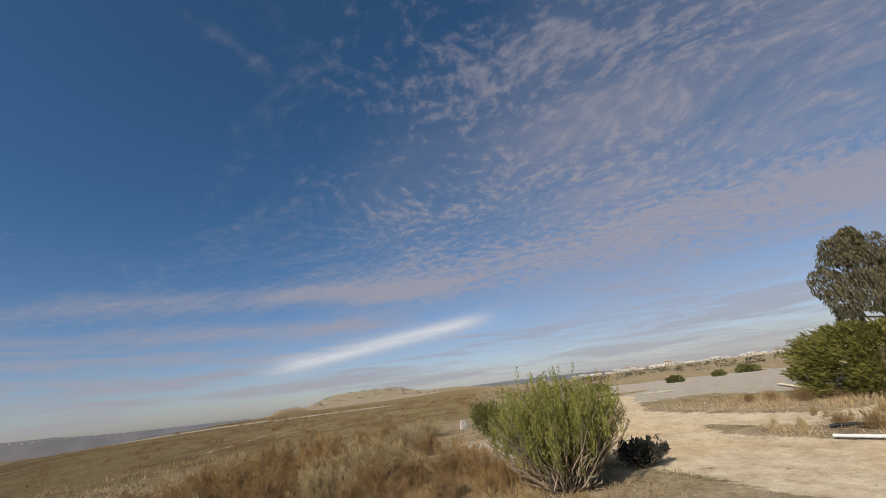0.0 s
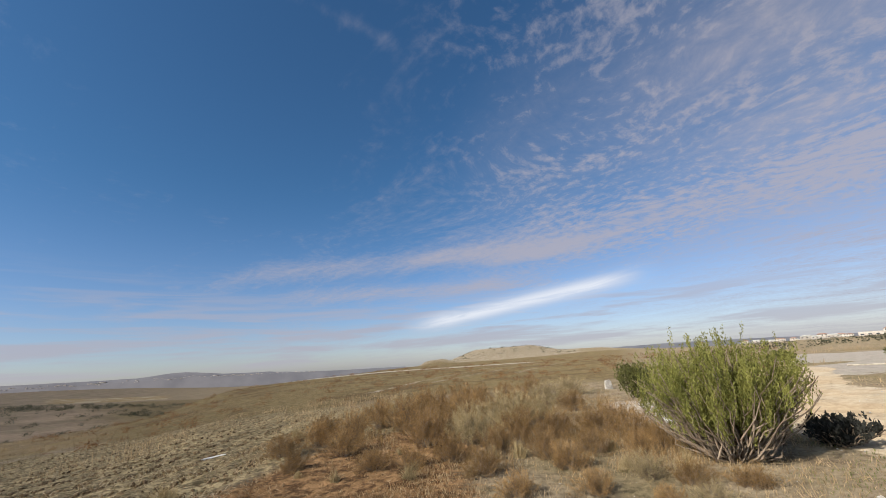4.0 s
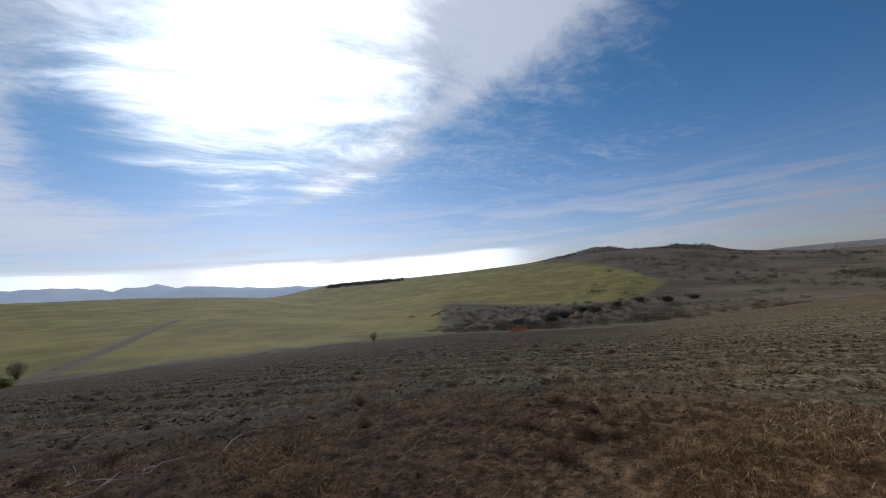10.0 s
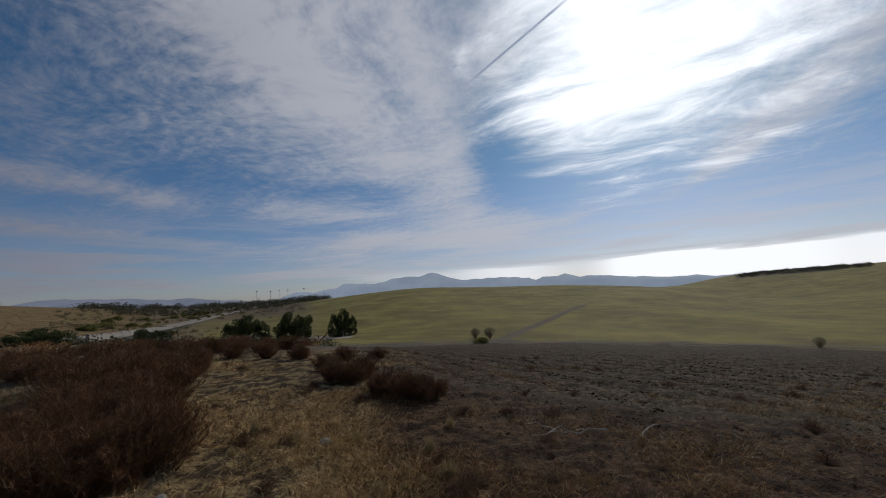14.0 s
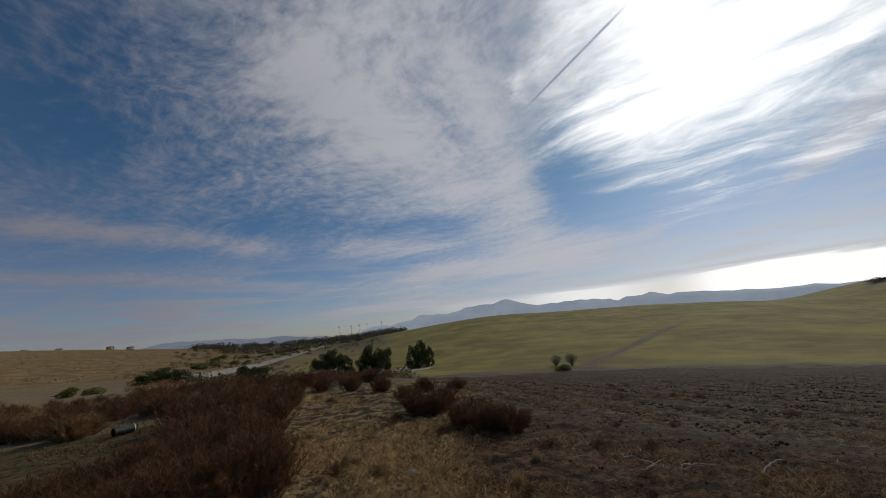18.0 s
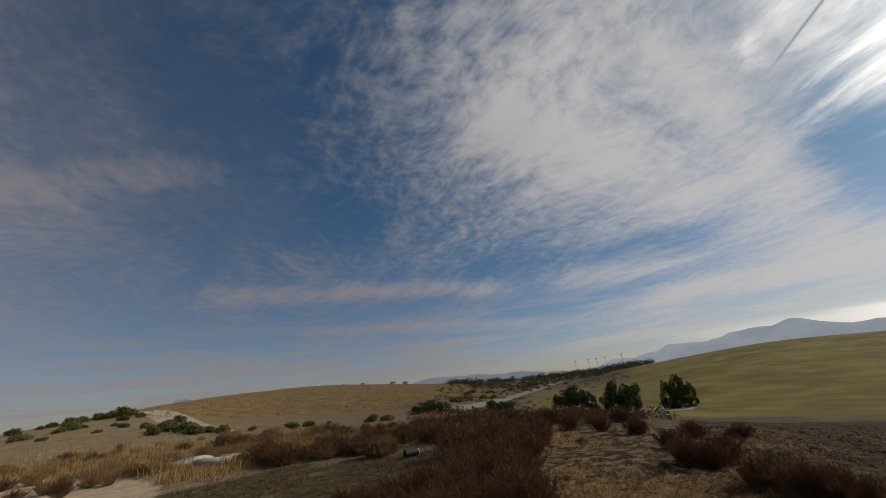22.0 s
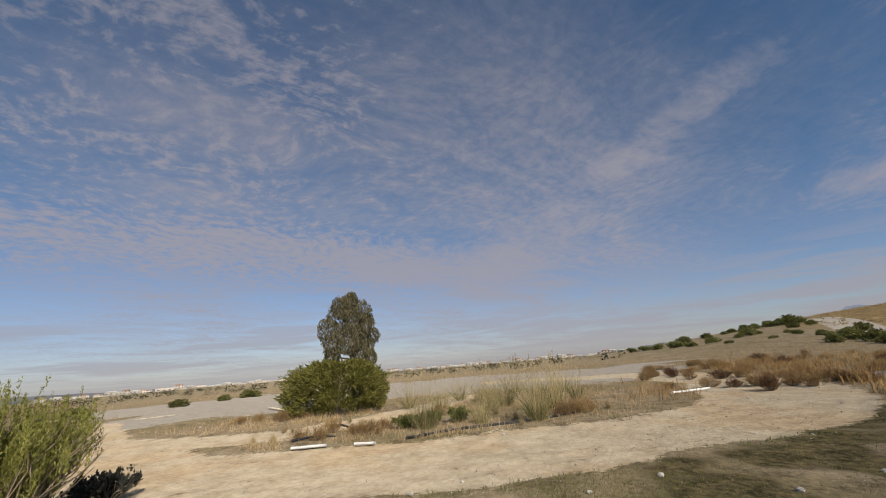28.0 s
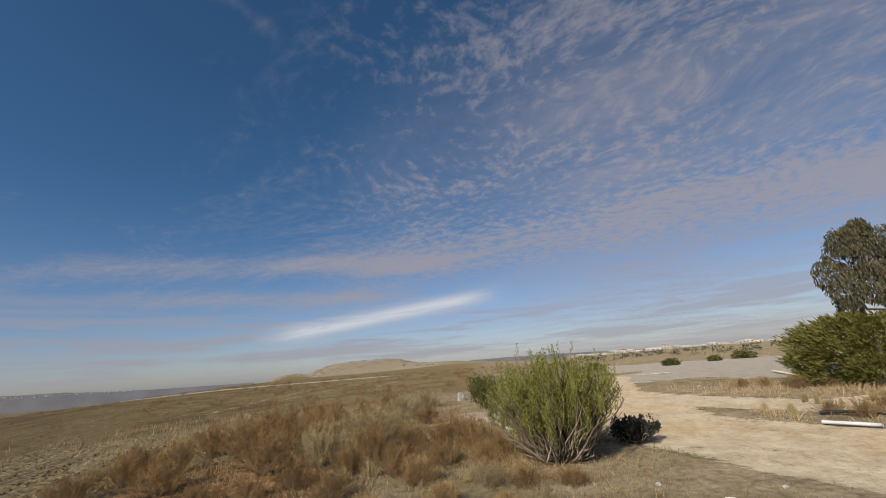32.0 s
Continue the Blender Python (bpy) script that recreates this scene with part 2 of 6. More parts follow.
def mottled(name, dark, light, scale=6.0, rough=0.8, bump=0.2, bump_scale=40.0, vary=0.25, metal=0.0):
    """A surface with two scales of variation, fine relief, and a tone of its own on each object and island."""
    m, gr = material(name, rough)
    where = gr.add("ShaderNodeTexCoord").outputs["Object"]
    coarse, fine = gr.noise(where, scale, 4.0), gr.noise(where, bump_scale, 3.0)
    tone = gr.math("ADD", gr.math("MULTIPLY", coarse, 0.7), gr.math("MULTIPLY", fine, 0.3))
    colour = gr.mix(gr.step(tone, 0.32, 0.68), dark, light)
    island = gr.add("ShaderNodeNewGeometry").outputs["Random Per Island"]
    single = gr.add("ShaderNodeObjectInfo").outputs["Random"]
    value = gr.math("ADD", 1.0 - vary, gr.math("MULTIPLY", gr.math("ADD", island, single), vary))
    hsv = gr.add("ShaderNodeHueSaturation", {"Color": colour, "Value": value})
    set_input(gr, "Base Color", hsv.outputs[0])
    set_input(gr, "Metallic", metal)
    if bump:
        set_input(gr, "Normal", gr.add("ShaderNodeBump", {"Strength": bump, "Distance": 0.02, "Height": fine}).outputs[0])
    return m


def leafy(name, dark, light, through=0.35, rough=0.6, vary=0.35):
    """Foliage: a tone for every leaf, and some light through it."""
    m, gr = material(name, rough)
    gr.bsdf.inputs["Diffuse Roughness"].default_value = 0.25
    island = gr.add("ShaderNodeNewGeometry").outputs["Random Per Island"]
    where = gr.add("ShaderNodeTexCoord").outputs["Object"]
    clumps = gr.noise(where, 2.5, 3.0)
    colour = gr.mix(gr.math("ADD", gr.math("MULTIPLY", island, 0.6), gr.math("MULTIPLY", gr.step(clumps, 0.3, 0.7), 0.4)), dark, light)
    single = gr.add("ShaderNodeObjectInfo").outputs["Random"]
    hsv = gr.add("ShaderNodeHueSaturation", {"Color": colour, "Value": gr.math("ADD", 1.0 - vary / 2, gr.math("MULTIPLY", single, vary))})
    set_input(gr, "Base Color", hsv.outputs[0])
    out = [n for n in gr.tree.nodes if n.type == "OUTPUT_MATERIAL"][0]
    lucent = gr.add("ShaderNodeBsdfTranslucent", {0: hsv.outputs[0]})
    mixed = gr.add("ShaderNodeMixShader", {0: through, 1: gr.bsdf.outputs[0], 2: lucent.outputs[0]})
    gr.tree.links.new(mixed.outputs[0], out.inputs[0])
    return m


M_BARK = mottled("bark", (0.10, 0.075, 0.055), (0.28, 0.23, 0.18), 5, 0.9, 0.5, 30)
M_TWIG = mottled("dry_twig", (0.16, 0.115, 0.08), (0.36, 0.28, 0.20), 5, 0.9, 0.2, 40)
M_EUC = leafy("gum_leaf", (0.050, 0.050, 0.028), (0.23, 0.195, 0.11))
M_PINE = leafy("pine_needle", (0.095, 0.098, 0.023), (0.37, 0.335, 0.092))
M_BROOM = leafy("broom_green", (0.11, 0.115, 0.026), (0.48, 0.46, 0.13))
M_OAK = leafy("dark_green_leaf", (0.060, 0.066, 0.021), (0.225, 0.215, 0.07))
M_PEPPER = leafy("pepper_leaf", (0.022, 0.032, 0.011), (0.085, 0.105, 0.034), 0.12)
M_SCRUB = leafy("dull_scrub", (0.040, 0.042, 0.026), (0.11, 0.105, 0.065), 0.1)
M_GREYWEED = leafy("grey_green_weed", (0.145, 0.125, 0.055), (0.33, 0.285, 0.14), 0.2)
M_SAGE = leafy("sage_leaf", (0.10, 0.10, 0.058), (0.27, 0.26, 0.165))
M_RUST = leafy("rust_brown_brush", (0.15, 0.083, 0.032), (0.50, 0.318, 0.134), 0.15)
M_UMBER = leafy("dark_brown_brush", (0.042, 0.021, 0.011), (0.26, 0.132, 0.064), 0.1)
M_STRAW = leafy("straw", (0.26, 0.19, 0.09), (0.62, 0.49, 0.27), 0.12)
M_STUBBLE = leafy("grey_straw", (0.20, 0.145, 0.08), (0.60, 0.48, 0.31), 0.05)
M_REED = leafy("tall_reed_grass", (0.28, 0.225, 0.095), (0.64, 0.51, 0.28), 0.3)
M_WEED = leafy("green_weed", (0.085, 0.095, 0.030), (0.25, 0.245, 0.085), 0.3)
M_BLACKSHRUB = leafy("charred_shrub", (0.016, 0.016, 0.014), (0.07, 0.068, 0.055), 0.1)
M_WHITE = mottled("weathered_white_plastic", (0.62, 0.60, 0.56), (0.82, 0.81, 0.78), 4, 0.5, 0.1, 30)
M_STONE = mottled("pale_stone", (0.26, 0.235, 0.20), (0.52, 0.48, 0.42), 7, 0.9, 0.6, 25)
M_CONCRETE = mottled("weathered_concrete", (0.34, 0.33, 0.30), (0.58, 0.56, 0.51), 5, 0.9, 0.3, 60)
M_BLACK = mottled("black_plastic", (0.012, 0.012, 0.013), (0.05, 0.05, 0.05), 5, 0.55, 0.2, 40)
M_STEEL = mottled("galvanised_steel", (0.35, 0.36, 0.37), (0.6, 0.6, 0.6), 5, 0.45, 0.1, 40, 0.1, 0.8)
M_ORANGE = mottled("orange_plastic", (0.55, 0.17, 0.03), (0.85, 0.33, 0.08), 5, 0.6, 0.1, 30)
M_WOOD = mottled("bleached_wood", (0.36, 0.30, 0.22), (0.66, 0.58, 0.46), 6, 0.85, 0.3, 40)
M_PLASTER = mottled("pale_plaster", (0.44, 0.38, 0.31), (0.68, 0.61, 0.53), 0.3, 0.85, 0.05, 5)
M_STUCCO = mottled("tan_stucco", (0.36, 0.31, 0.25), (0.58, 0.53, 0.46), 0.3, 0.9, 0.05, 5)
M_CLOD = mottled("crumbled_soil", (0.060, 0.039, 0.022), (0.38, 0.262, 0.145), 3, 0.95, 0.3, 60, 0.5)
M_ROOF = mottled("clay_roof", (0.22, 0.13, 0.10), (0.42, 0.28, 0.21), 0.5, 0.85, 0.1, 4)
M_GLASS = mottled("dark_window", (0.02, 0.025, 0.03), (0.06, 0.07, 0.08), 1, 0.15, 0, 4)
M_ASPHALT = mottled("grey_asphalt", (0.07, 0.066, 0.060), (0.13, 0.124, 0.112), 0.4, 0.9, 0.2, 20)

# ---- the lie of the land ----
# Heights in metres at these distances (from 10 m on) from the camera's stand, for true bearings clockwise from +y.
RINGS = (0, 4, 10, 20, 35, 60, 100, 180, 300, 500, 1000, 2500, 4850)
LOOP_SIDE = {4: (-0.01, 0.01, -0, 0.1, 0.1, 0.1, 0.1, 1, 3, 6, 2), 17: (0, 0.01, -0, -0, -0.1, -0.5, -1.2, -3, -7, -20, -41),
             34: (0, 0.01, -0, -0, -0.1, -0.5, -1, -2, -5, -16, -32), 82: (0, 0.01, -0, -0, -0.1, -0.5, -1, -2, -5, -16, -32),
             92: (0, 0.01, 0.1, 0.2, 1.3, 2.7, 1.6, -0, -4, -11, -24), 98: (0, 0.04, 0.2, 0.5, 2.7, 5.1, 5.8, 4, 2, -7, -15)}
TAN_HILL = {104: (0, 0.08, 0.2, 0.6, 3.2, 7.1, 10, 14, 9, 2, 2), 108: (-0.01, 0.04, 0.1, 0.3, 2.2, 7.6, 12.1, 19, 9, 2, 2),
            115: (-0.01, 0.01, -0.1, -0.3, 0.4, 6.4, 13.7, 24, 10, 2, 2), 125: (-0.01, 0.01, -0.1, -0.6, -1.1, 4.5, 13.7, 26, 10, 2, 2),
            132: (-0.01, -0.03, -0.2, -1, -1.7, 3.2, 10.6, 21, 10, 2, 2), 142: (-0.01, -0.03, -0.4, -1.4, -2.4, 0.1, 5.3, 12, 9, 2, 2)}
ROAD_SIDE = {150: (-0.01, -0.1, -0.9, -2.7, -4.6, -4.6, -1.5, 5, 9, 15, 10), 160: (-0.02, -0.28, -1.3, -3.5, -5.9, -5.3, -1, 4, 7, 10, 10),
             167: (-0.04, -0.42, -1.7, -4.2, -6, -3.1, 4.3, 6, 7, 6, 10)}
GREEN_HILL = {174: (-0.1, -0.7, -2.2, -4.8, -5.9, -0.5, 7.7, 9, 2, 2, 2), 182: (-0.19, -0.98, -2.6, -5.3, -5.9, -0.2, 10, 10, -2, -11, -15),
              192: (-0.29, -1.3, -3, -5.7, -6.2, -2.1, 7.4, 6, -11, -25, -24), 202: (-0.35, -1.45, -3.3, -6.1, -7.1, -3.7, 5.6, 2, -16, -29, -32),
              214: (-0.4, -1.55, -3.5, -6.4, -7.8, -5.3, 0.6, -5, -16, -33, -41), 223: (-0.44, -1.59, -3.6, -6.5, -8.5, -9.4, -13.5, 9, 5, -25, -32)}
GULLY = {232: (-0.44, -1.63, -3.6, -6.4, -9.2, -11.3, -9.9, 9, 5, -20, -32), 242: (-0.46, -1.66, -3.6, -6.5, -11, -10.9, -5.2, 12, 9, -16, -24),
         253: (-0.46, -1.66, -3.7, -6.7, -11.3, -11.9, -3.6, 16, 16, -11, -15), 260: (-0.46, -1.63, -3.6, -6.6, -10.5, -10, -1.5, 25, 26, -7, -7)}
MESA = {270: (-0.4, -1.52, -3.4, -5.8, -9.9, -12.2, -3.6, 19, 23, 2, 2), 275: (-0.35, -1.41, -3.1, -4.8, -8.9, -12.2, -7.8, 8, 17, 2, 2),
        285: (-0.29, -1.23, -2.4, -2.9, -8, -11.9, -9.9, 1, -4, -3, 19), 297: (-0.26, -1.02, -2, -2.5, -8, -14.1, -13.5, -8, -21, -25, 19)}
PLATEAU = {306: (-0.2, -0.81, -1.7, -2.3, -6.4, -15.4, -15.1, -14, -28, -59, -15), 314: (-0.15, -0.52, -1.1, -1.1, -0.3, -10.9, -22, -29, -37, -64, -83),
           324: (-0.1, -0.31, -0.6, -0.3, 0.2, -2.1, -11.4, -20, -32, -64, -100), 335: (-0.04, -0.17, -0.4, -0, 0.6, 0.7, -0.2, -5, -16, -42, -83),
           342: (-0.02, -0.1, -0.2, 0.1, 0.4, 0.7, 0.9, 0, -2, -20, -66), 352: (-0.01, -0.03, -0.1, 0.1, 0.3, 0.1, -0.4, -1, -5, -16, -49)}
PLAN = {}
for side in (LOOP_SIDE, TAN_HILL, ROAD_SIDE, GREEN_HILL, GULLY, MESA, PLATEAU):
    PLAN.update(side)
AZ_N, LOG_N = 720, 420
node_az = np.array(sorted(PLAN), float)
node_z = np.array([(0, 0) + PLAN[a] for a in sorted(PLAN)], float)
grid_az = np.arange(AZ_N) * 360.0 / AZ_N
by_az = np.stack([np.interp(grid_az, node_az, node_z[:, i], period=360) for i in range(len(RINGS))], 1)
window = np.exp(-0.5 * (np.arange(-24, 25) / 5.0) ** 2)
window /= window.sum()
by_az = sum(w * np.roll(by_az, i - 24, 0) for i, w in enumerate(window))


def stretch(r):
    return np.log1p(np.asarray(r, float) / 6.0)


log_max = float(stretch(4850))
fine_r = 6.0 * np.expm1(np.linspace(0, log_max, LOG_N))
HEIGHTS = np.stack([np.interp(stretch(fine_r), stretch(RINGS), row) for row in by_az])
half = np.exp(-0.5 * (np.arange(-16, 17) / 6.0) ** 2)
half /= half.sum()
padded = np.pad(HEIGHTS, ((0, 0), (16, 16)), mode="edge")
HEIGHTS = sum(w * padded[:, i:i + LOG_N] for i, w in enumerate(half))


def swell(x, y, scale):
    """A smooth wavy value from -1 to 1, at any places."""
    x, y = np.asarray(x, float) / scale, np.asarray(y, float) / scale
    return (np.sin(x * 1.0 + 1.7 * np.sin(y * 0.6 + 0.4)) + np.sin(y * 1.3 + 1.4 * np.sin(x * 0.8 + 2.0)) + np.sin((x + y) * 0.7 + 1.1 + np.sin(x * 1.9 - y))) / 3.0


def ground_z(x, y):
    """The ground's height at any place or places."""
    x, y = np.asarray(x, float), np.asarray(y, float)
    r = np.hypot(x, y)
    a = (np.degrees(np.arctan2(x, y)) % 360.0) * AZ_N / 360.0
    b = np.clip(stretch(r) / log_max * (LOG_N - 1), 0, LOG_N - 1.001)
    a0, b0 = np.floor(a).astype(int), np.floor(b).astype(int)
    fa, fb = a - a0, b - b0
    a0, a1 = a0 % AZ_N, (a0 + 1) % AZ_N
    z = (HEIGHTS[a0, b0] * (1 - fa) + HEIGHTS[a1, b0] * fa) * (1 - fb) + (HEIGHTS[a0, b0 + 1] * (1 - fa) + HEIGHTS[a1, b0 + 1] * fa) * fb
    rough = np.clip((r - 3) / 10, 0, 1) * np.clip(1 - r / 120, 0, 1)
    z = z + 0.05 * swell(x, y, 1.3) * rough + 0.006 * np.minimum(r, 400) * swell(x + 90, y, 45.0) * np.clip((r - 60) / 100, 0, 1) * 0.35
    # the terraced earth hill, its bluff, and the cut bank on the green hill
    for az, dist, half_w, half_d, high in ((-9.0, 1500, 175, 160, 44), (-18.6, 1000, 38, 60, 13), (1.0, 1700, 150, 120, 12), (-88.8, 600, 32, 40, 6), (-99.3, 540, 22, 30, 4.5), (-104, 560, 30, 40, 2.5)):
        cx, cy = dist * math.sin(radians(az)), dist * math.cos(radians(az))
        across = (x - cx) * math.cos(radians(az)) - (y - cy) * math.sin(radians(az))
        along = (x - cx) * math.sin(radians(az)) + (y - cy) * math.cos(radians(az))
        rise = high * np.clip(1.5 * np.exp(-(across / half_w) ** 2 - (along / half_d) ** 2), 0, 1)
        z = z + rise + (0.018 * high * np.sin(rise * 26.0 / high) if high > 10 else 0)
    return z


def spot(az, r):
    """A place on the ground by bearing and distance."""
    a = radians(float(true_az(az)))
    x, y = r * math.sin(a), r * math.cos(a)
    return x, y, float(ground_z(x, y))


def smooth(v, lo, hi):
    t = np.clip((np.asarray(v, float) - lo) / (hi - lo), 0, 1)
    return t * t * (3 - 2 * t)


def near_line(x, y, line, width, soft):
    """1 within width of a line of (bearing, distance) stations, falling to 0 over soft."""
    best = np.full(np.shape(x), 1e9)
    pts = [(r * math.sin(a), r * math.cos(a)) for a, r in ((radians(float(true_az(a))), r) for a, r in line)]
    for (x0, y0), (x1, y1) in zip(pts, pts[1:]):
        dx, dy = x1 - x0, y1 - y0
        t = np.clip(((x - x0) * dx + (y - y0) * dy) / (dx * dx + dy * dy), 0, 1)
        best = np.minimum(best, np.hypot(x - x0 - t * dx, y - y0 - t * dy))
    return 1 - smooth(best, width - soft, width + soft)


def sector(deg, lo, hi, soft=3.0):
    """1 between two bearings, clockwise from lo to hi."""
    mid, span = (lo + hi) / 2.0, (hi - lo) / 2.0
    off = np.abs((deg - mid + 180.0) % 360.0 - 180.0)
    return 1 - smooth(off, span - soft, span + soft)


TRACK = ((20, 30), (19, 15.5), (25, 11.3), (38, 9.3), (50, 8.5), (62, 8.2), (75, 8.9), (88, 10.3), (98, 12.4), (101, 16), (97, 22), (88, 30), (70, 34))
BRANCH = ((21, 19), (30, 15.2), (41, 14.2), (52, 15.6), (60, 18.5), (64, 22))
HILL_ROAD = ((112, 68), (110.5, 84), (109, 104), (107.6, 130), (106, 165))


FARM_ROAD = ((240, 80), (234, 66), (219.5, 62), (205.4, 60), (195, 57.5), (192.5, 58), (198.8, 94), (203.8, 134), (206.3, 161))
RIM_ROAD = ((352, 98), (340, 96), (330, 97), (318, 100), (311, 104))


def zones(x, y):
    """How much of each kind of ground there is at each place."""
    r = np.hypot(x, y)
    deg = plan_az(np.degrees(np.arctan2(x, y)))
    wob = 3.0 * swell(x, y, 3.1) + 4.0 * swell(x - 4, y + 9, 1.2)
    wr = r * (1 + 0.07 * swell(x + 7, y - 3, 2.2) + 0.05 * swell(x, y, 0.7))
    track = np.maximum(near_line(x + 0.3 * swell(x, y, 0.9), y + 0.3 * swell(y, x, 1.1), TRACK, 1.9, 0.5), near_line(x, y, BRANCH, 1.0, 0.6))
    for out, wide in ((0.75, 0.13), (1.35, 0.1)):
        track = track - 0.34 * (near_line(x, y, TRACK, out + wide, 0.08) - near_line(x, y, TRACK, out - wide, 0.08))
    lot = sector(deg + wob, 20, 92) * smooth(wr, 23, 26) * (1 - smooth(wr, 46, 52))
    far_edge = np.interp(deg, [168, 180, 190, 200, 240, 265, 290, 320, 340], [28, 48, 55, 57, 61, 55, 39, 30, 20])
    lot = np.maximum(lot, sector(deg, 160, 172, 1.5) * smooth(r, 78, 82) * (1 - smooth(r, 92, 96)))
    near_edge = np.interp(deg, [168, 200, 240, 290, 315, 340], [9.5, 7.2, 6.5, 6.8, 7.8, 12])
    tilled = sector(deg + wob, 172, 340) * smooth(wr, near_edge - 2.2, near_edge + 2.6) * (1 - smooth(wr, far_edge - 2, far_edge + 1.5))
    front = sector(deg, 166, 240.5, 1.5) * smooth(wr, 58, 66) * (1 - smooth(r, np.interp(deg, [205, 214, 220, 240], [600, 330, 235, 190]), np.interp(deg, [205, 214, 220, 240], [700, 370, 260, 210])))
    edge = np.interp(deg, [212, 236, 242, 247, 254, 263, 268, 272], [180, 190, 200, 185, 175, 155, 170, 240])
    back = sector(deg, 212, 271.5, 1.2) * smooth(r, edge - 10, edge + 5) * (1 - smooth(r, np.interp(deg, [250, 257, 266, 271], [520, 400, 290, 230]), np.interp(deg, [250, 257, 266, 271], [560, 450, 330, 250])))
    green = np.maximum(front, back)
    path = near_line(x, y, FARM_ROAD, 1.3, 0.9)
    green = green * (1 - 0.85 * path)
    straw = np.maximum(sector(deg + wob, 150, 172, 5) * smooth(wr, 3, 5) * (1 - smooth(wr, 16, 24)), sector(deg, 290, 350) * smooth(wr, far_edge - 1, far_edge + 2) * (1 - smooth(r, 60, 80)) * 0.25)
    cut = sector(deg + 2 * swell(x, y, 14.0), 224.5, 233.5, 1) * smooth(r, 424, 436) * (1 - smooth(r, 480, 492))
    green = green * (1 - cut)
    green = np.maximum(green, 0.85 * sector(deg, 153, 168, 2) * smooth(r, 92, 104) * (1 - smooth(r, 190, 235)))
    scrub = np.maximum(sector(deg, 240, 318, 12) * smooth(r, 60, 110) * (1 - green), cut)
    scrub = np.maximum(scrub, sector(deg, 144, 169, 2) * smooth(r, 240, 290))
    tan = np.maximum(sector(deg, 104, 149, 3) * smooth(r, 85, 130), 0.0)
    tan = np.maximum(tan, 0.5 * sector(deg, 141, 172, 3) * smooth(r, 40, 90) * (1 - green))
    tan = np.maximum(tan, 0.5 * path)
    tan = np.maximum(tan, sector(deg, 303, 313, 1) * smooth(r, 1100, 1250) * (1 - smooth(r, 2300, 2500)))
    tan = np.maximum(tan, 0.6 * sector(deg, 262, 330, 6) * smooth(r, far_edge, far_edge + 3) * (1 - smooth(r, 52, 60)))
    edge_road = 0.44 * path
    weedy = sector(deg + wob, 88, 144, 8) * (1 - smooth(wr, 12, 17)) * np.clip(0.5 + 0.7 * swell(x, y, 0.8) + 0.4 * swell(x + 20, y, 0.27), 0, 1)
    weedy = np.maximum(weedy, 0.9 * sector(deg + wob, 108, 148, 6) * (1 - smooth(wr, 13, 18)) * np.clip(0.8 + 0.6 * swell(x, y, 0.6), 0, 1))
    pale = np.maximum(sector(deg + wob, 0, 11) * smooth(wr, 9, 10) * (1 - smooth(wr, 13, 17)), near_line(x, y, HILL_ROAD, 3.8, 0.9))
    pale = np.maximum(pale, edge_road)
    pale = np.maximum(pale, 0.42 * sector(deg, 336, 359, 1) * smooth(r, 900, 960))
    pale = np.maximum(pale, near_line(x, y, RIM_ROAD, 4.5, 2.0))
    for line in (((-24, 36), (-15, 52), (-8, 92)), ((-17, 40), (-9, 60), (-4, 95)), ((-8, 45), (-3, 80))):
        pale = np.maximum(pale, 0.42 * near_line(x, y, line, 0.7, 0.5))
    brown = sector(deg + wob, 172, 348, 8) * (1 - smooth(wr, near_edge - 2.5, near_edge + 2.5))
    plain = sector(deg, 308, 364, 12) * smooth(wr, 20, 28) * (1 - 0.6 * smooth(r, 800, 1000))
    # last channel: ground away from the sun, for the lighter soil colour
    return np.stack([track, lot, tilled], -1), np.stack([green, straw, scrub], -1), np.stack([tan, weedy, pale], -1), np.stack([brown, plain, sector(deg + 2 * wob, 252, 384, 26)], -1)


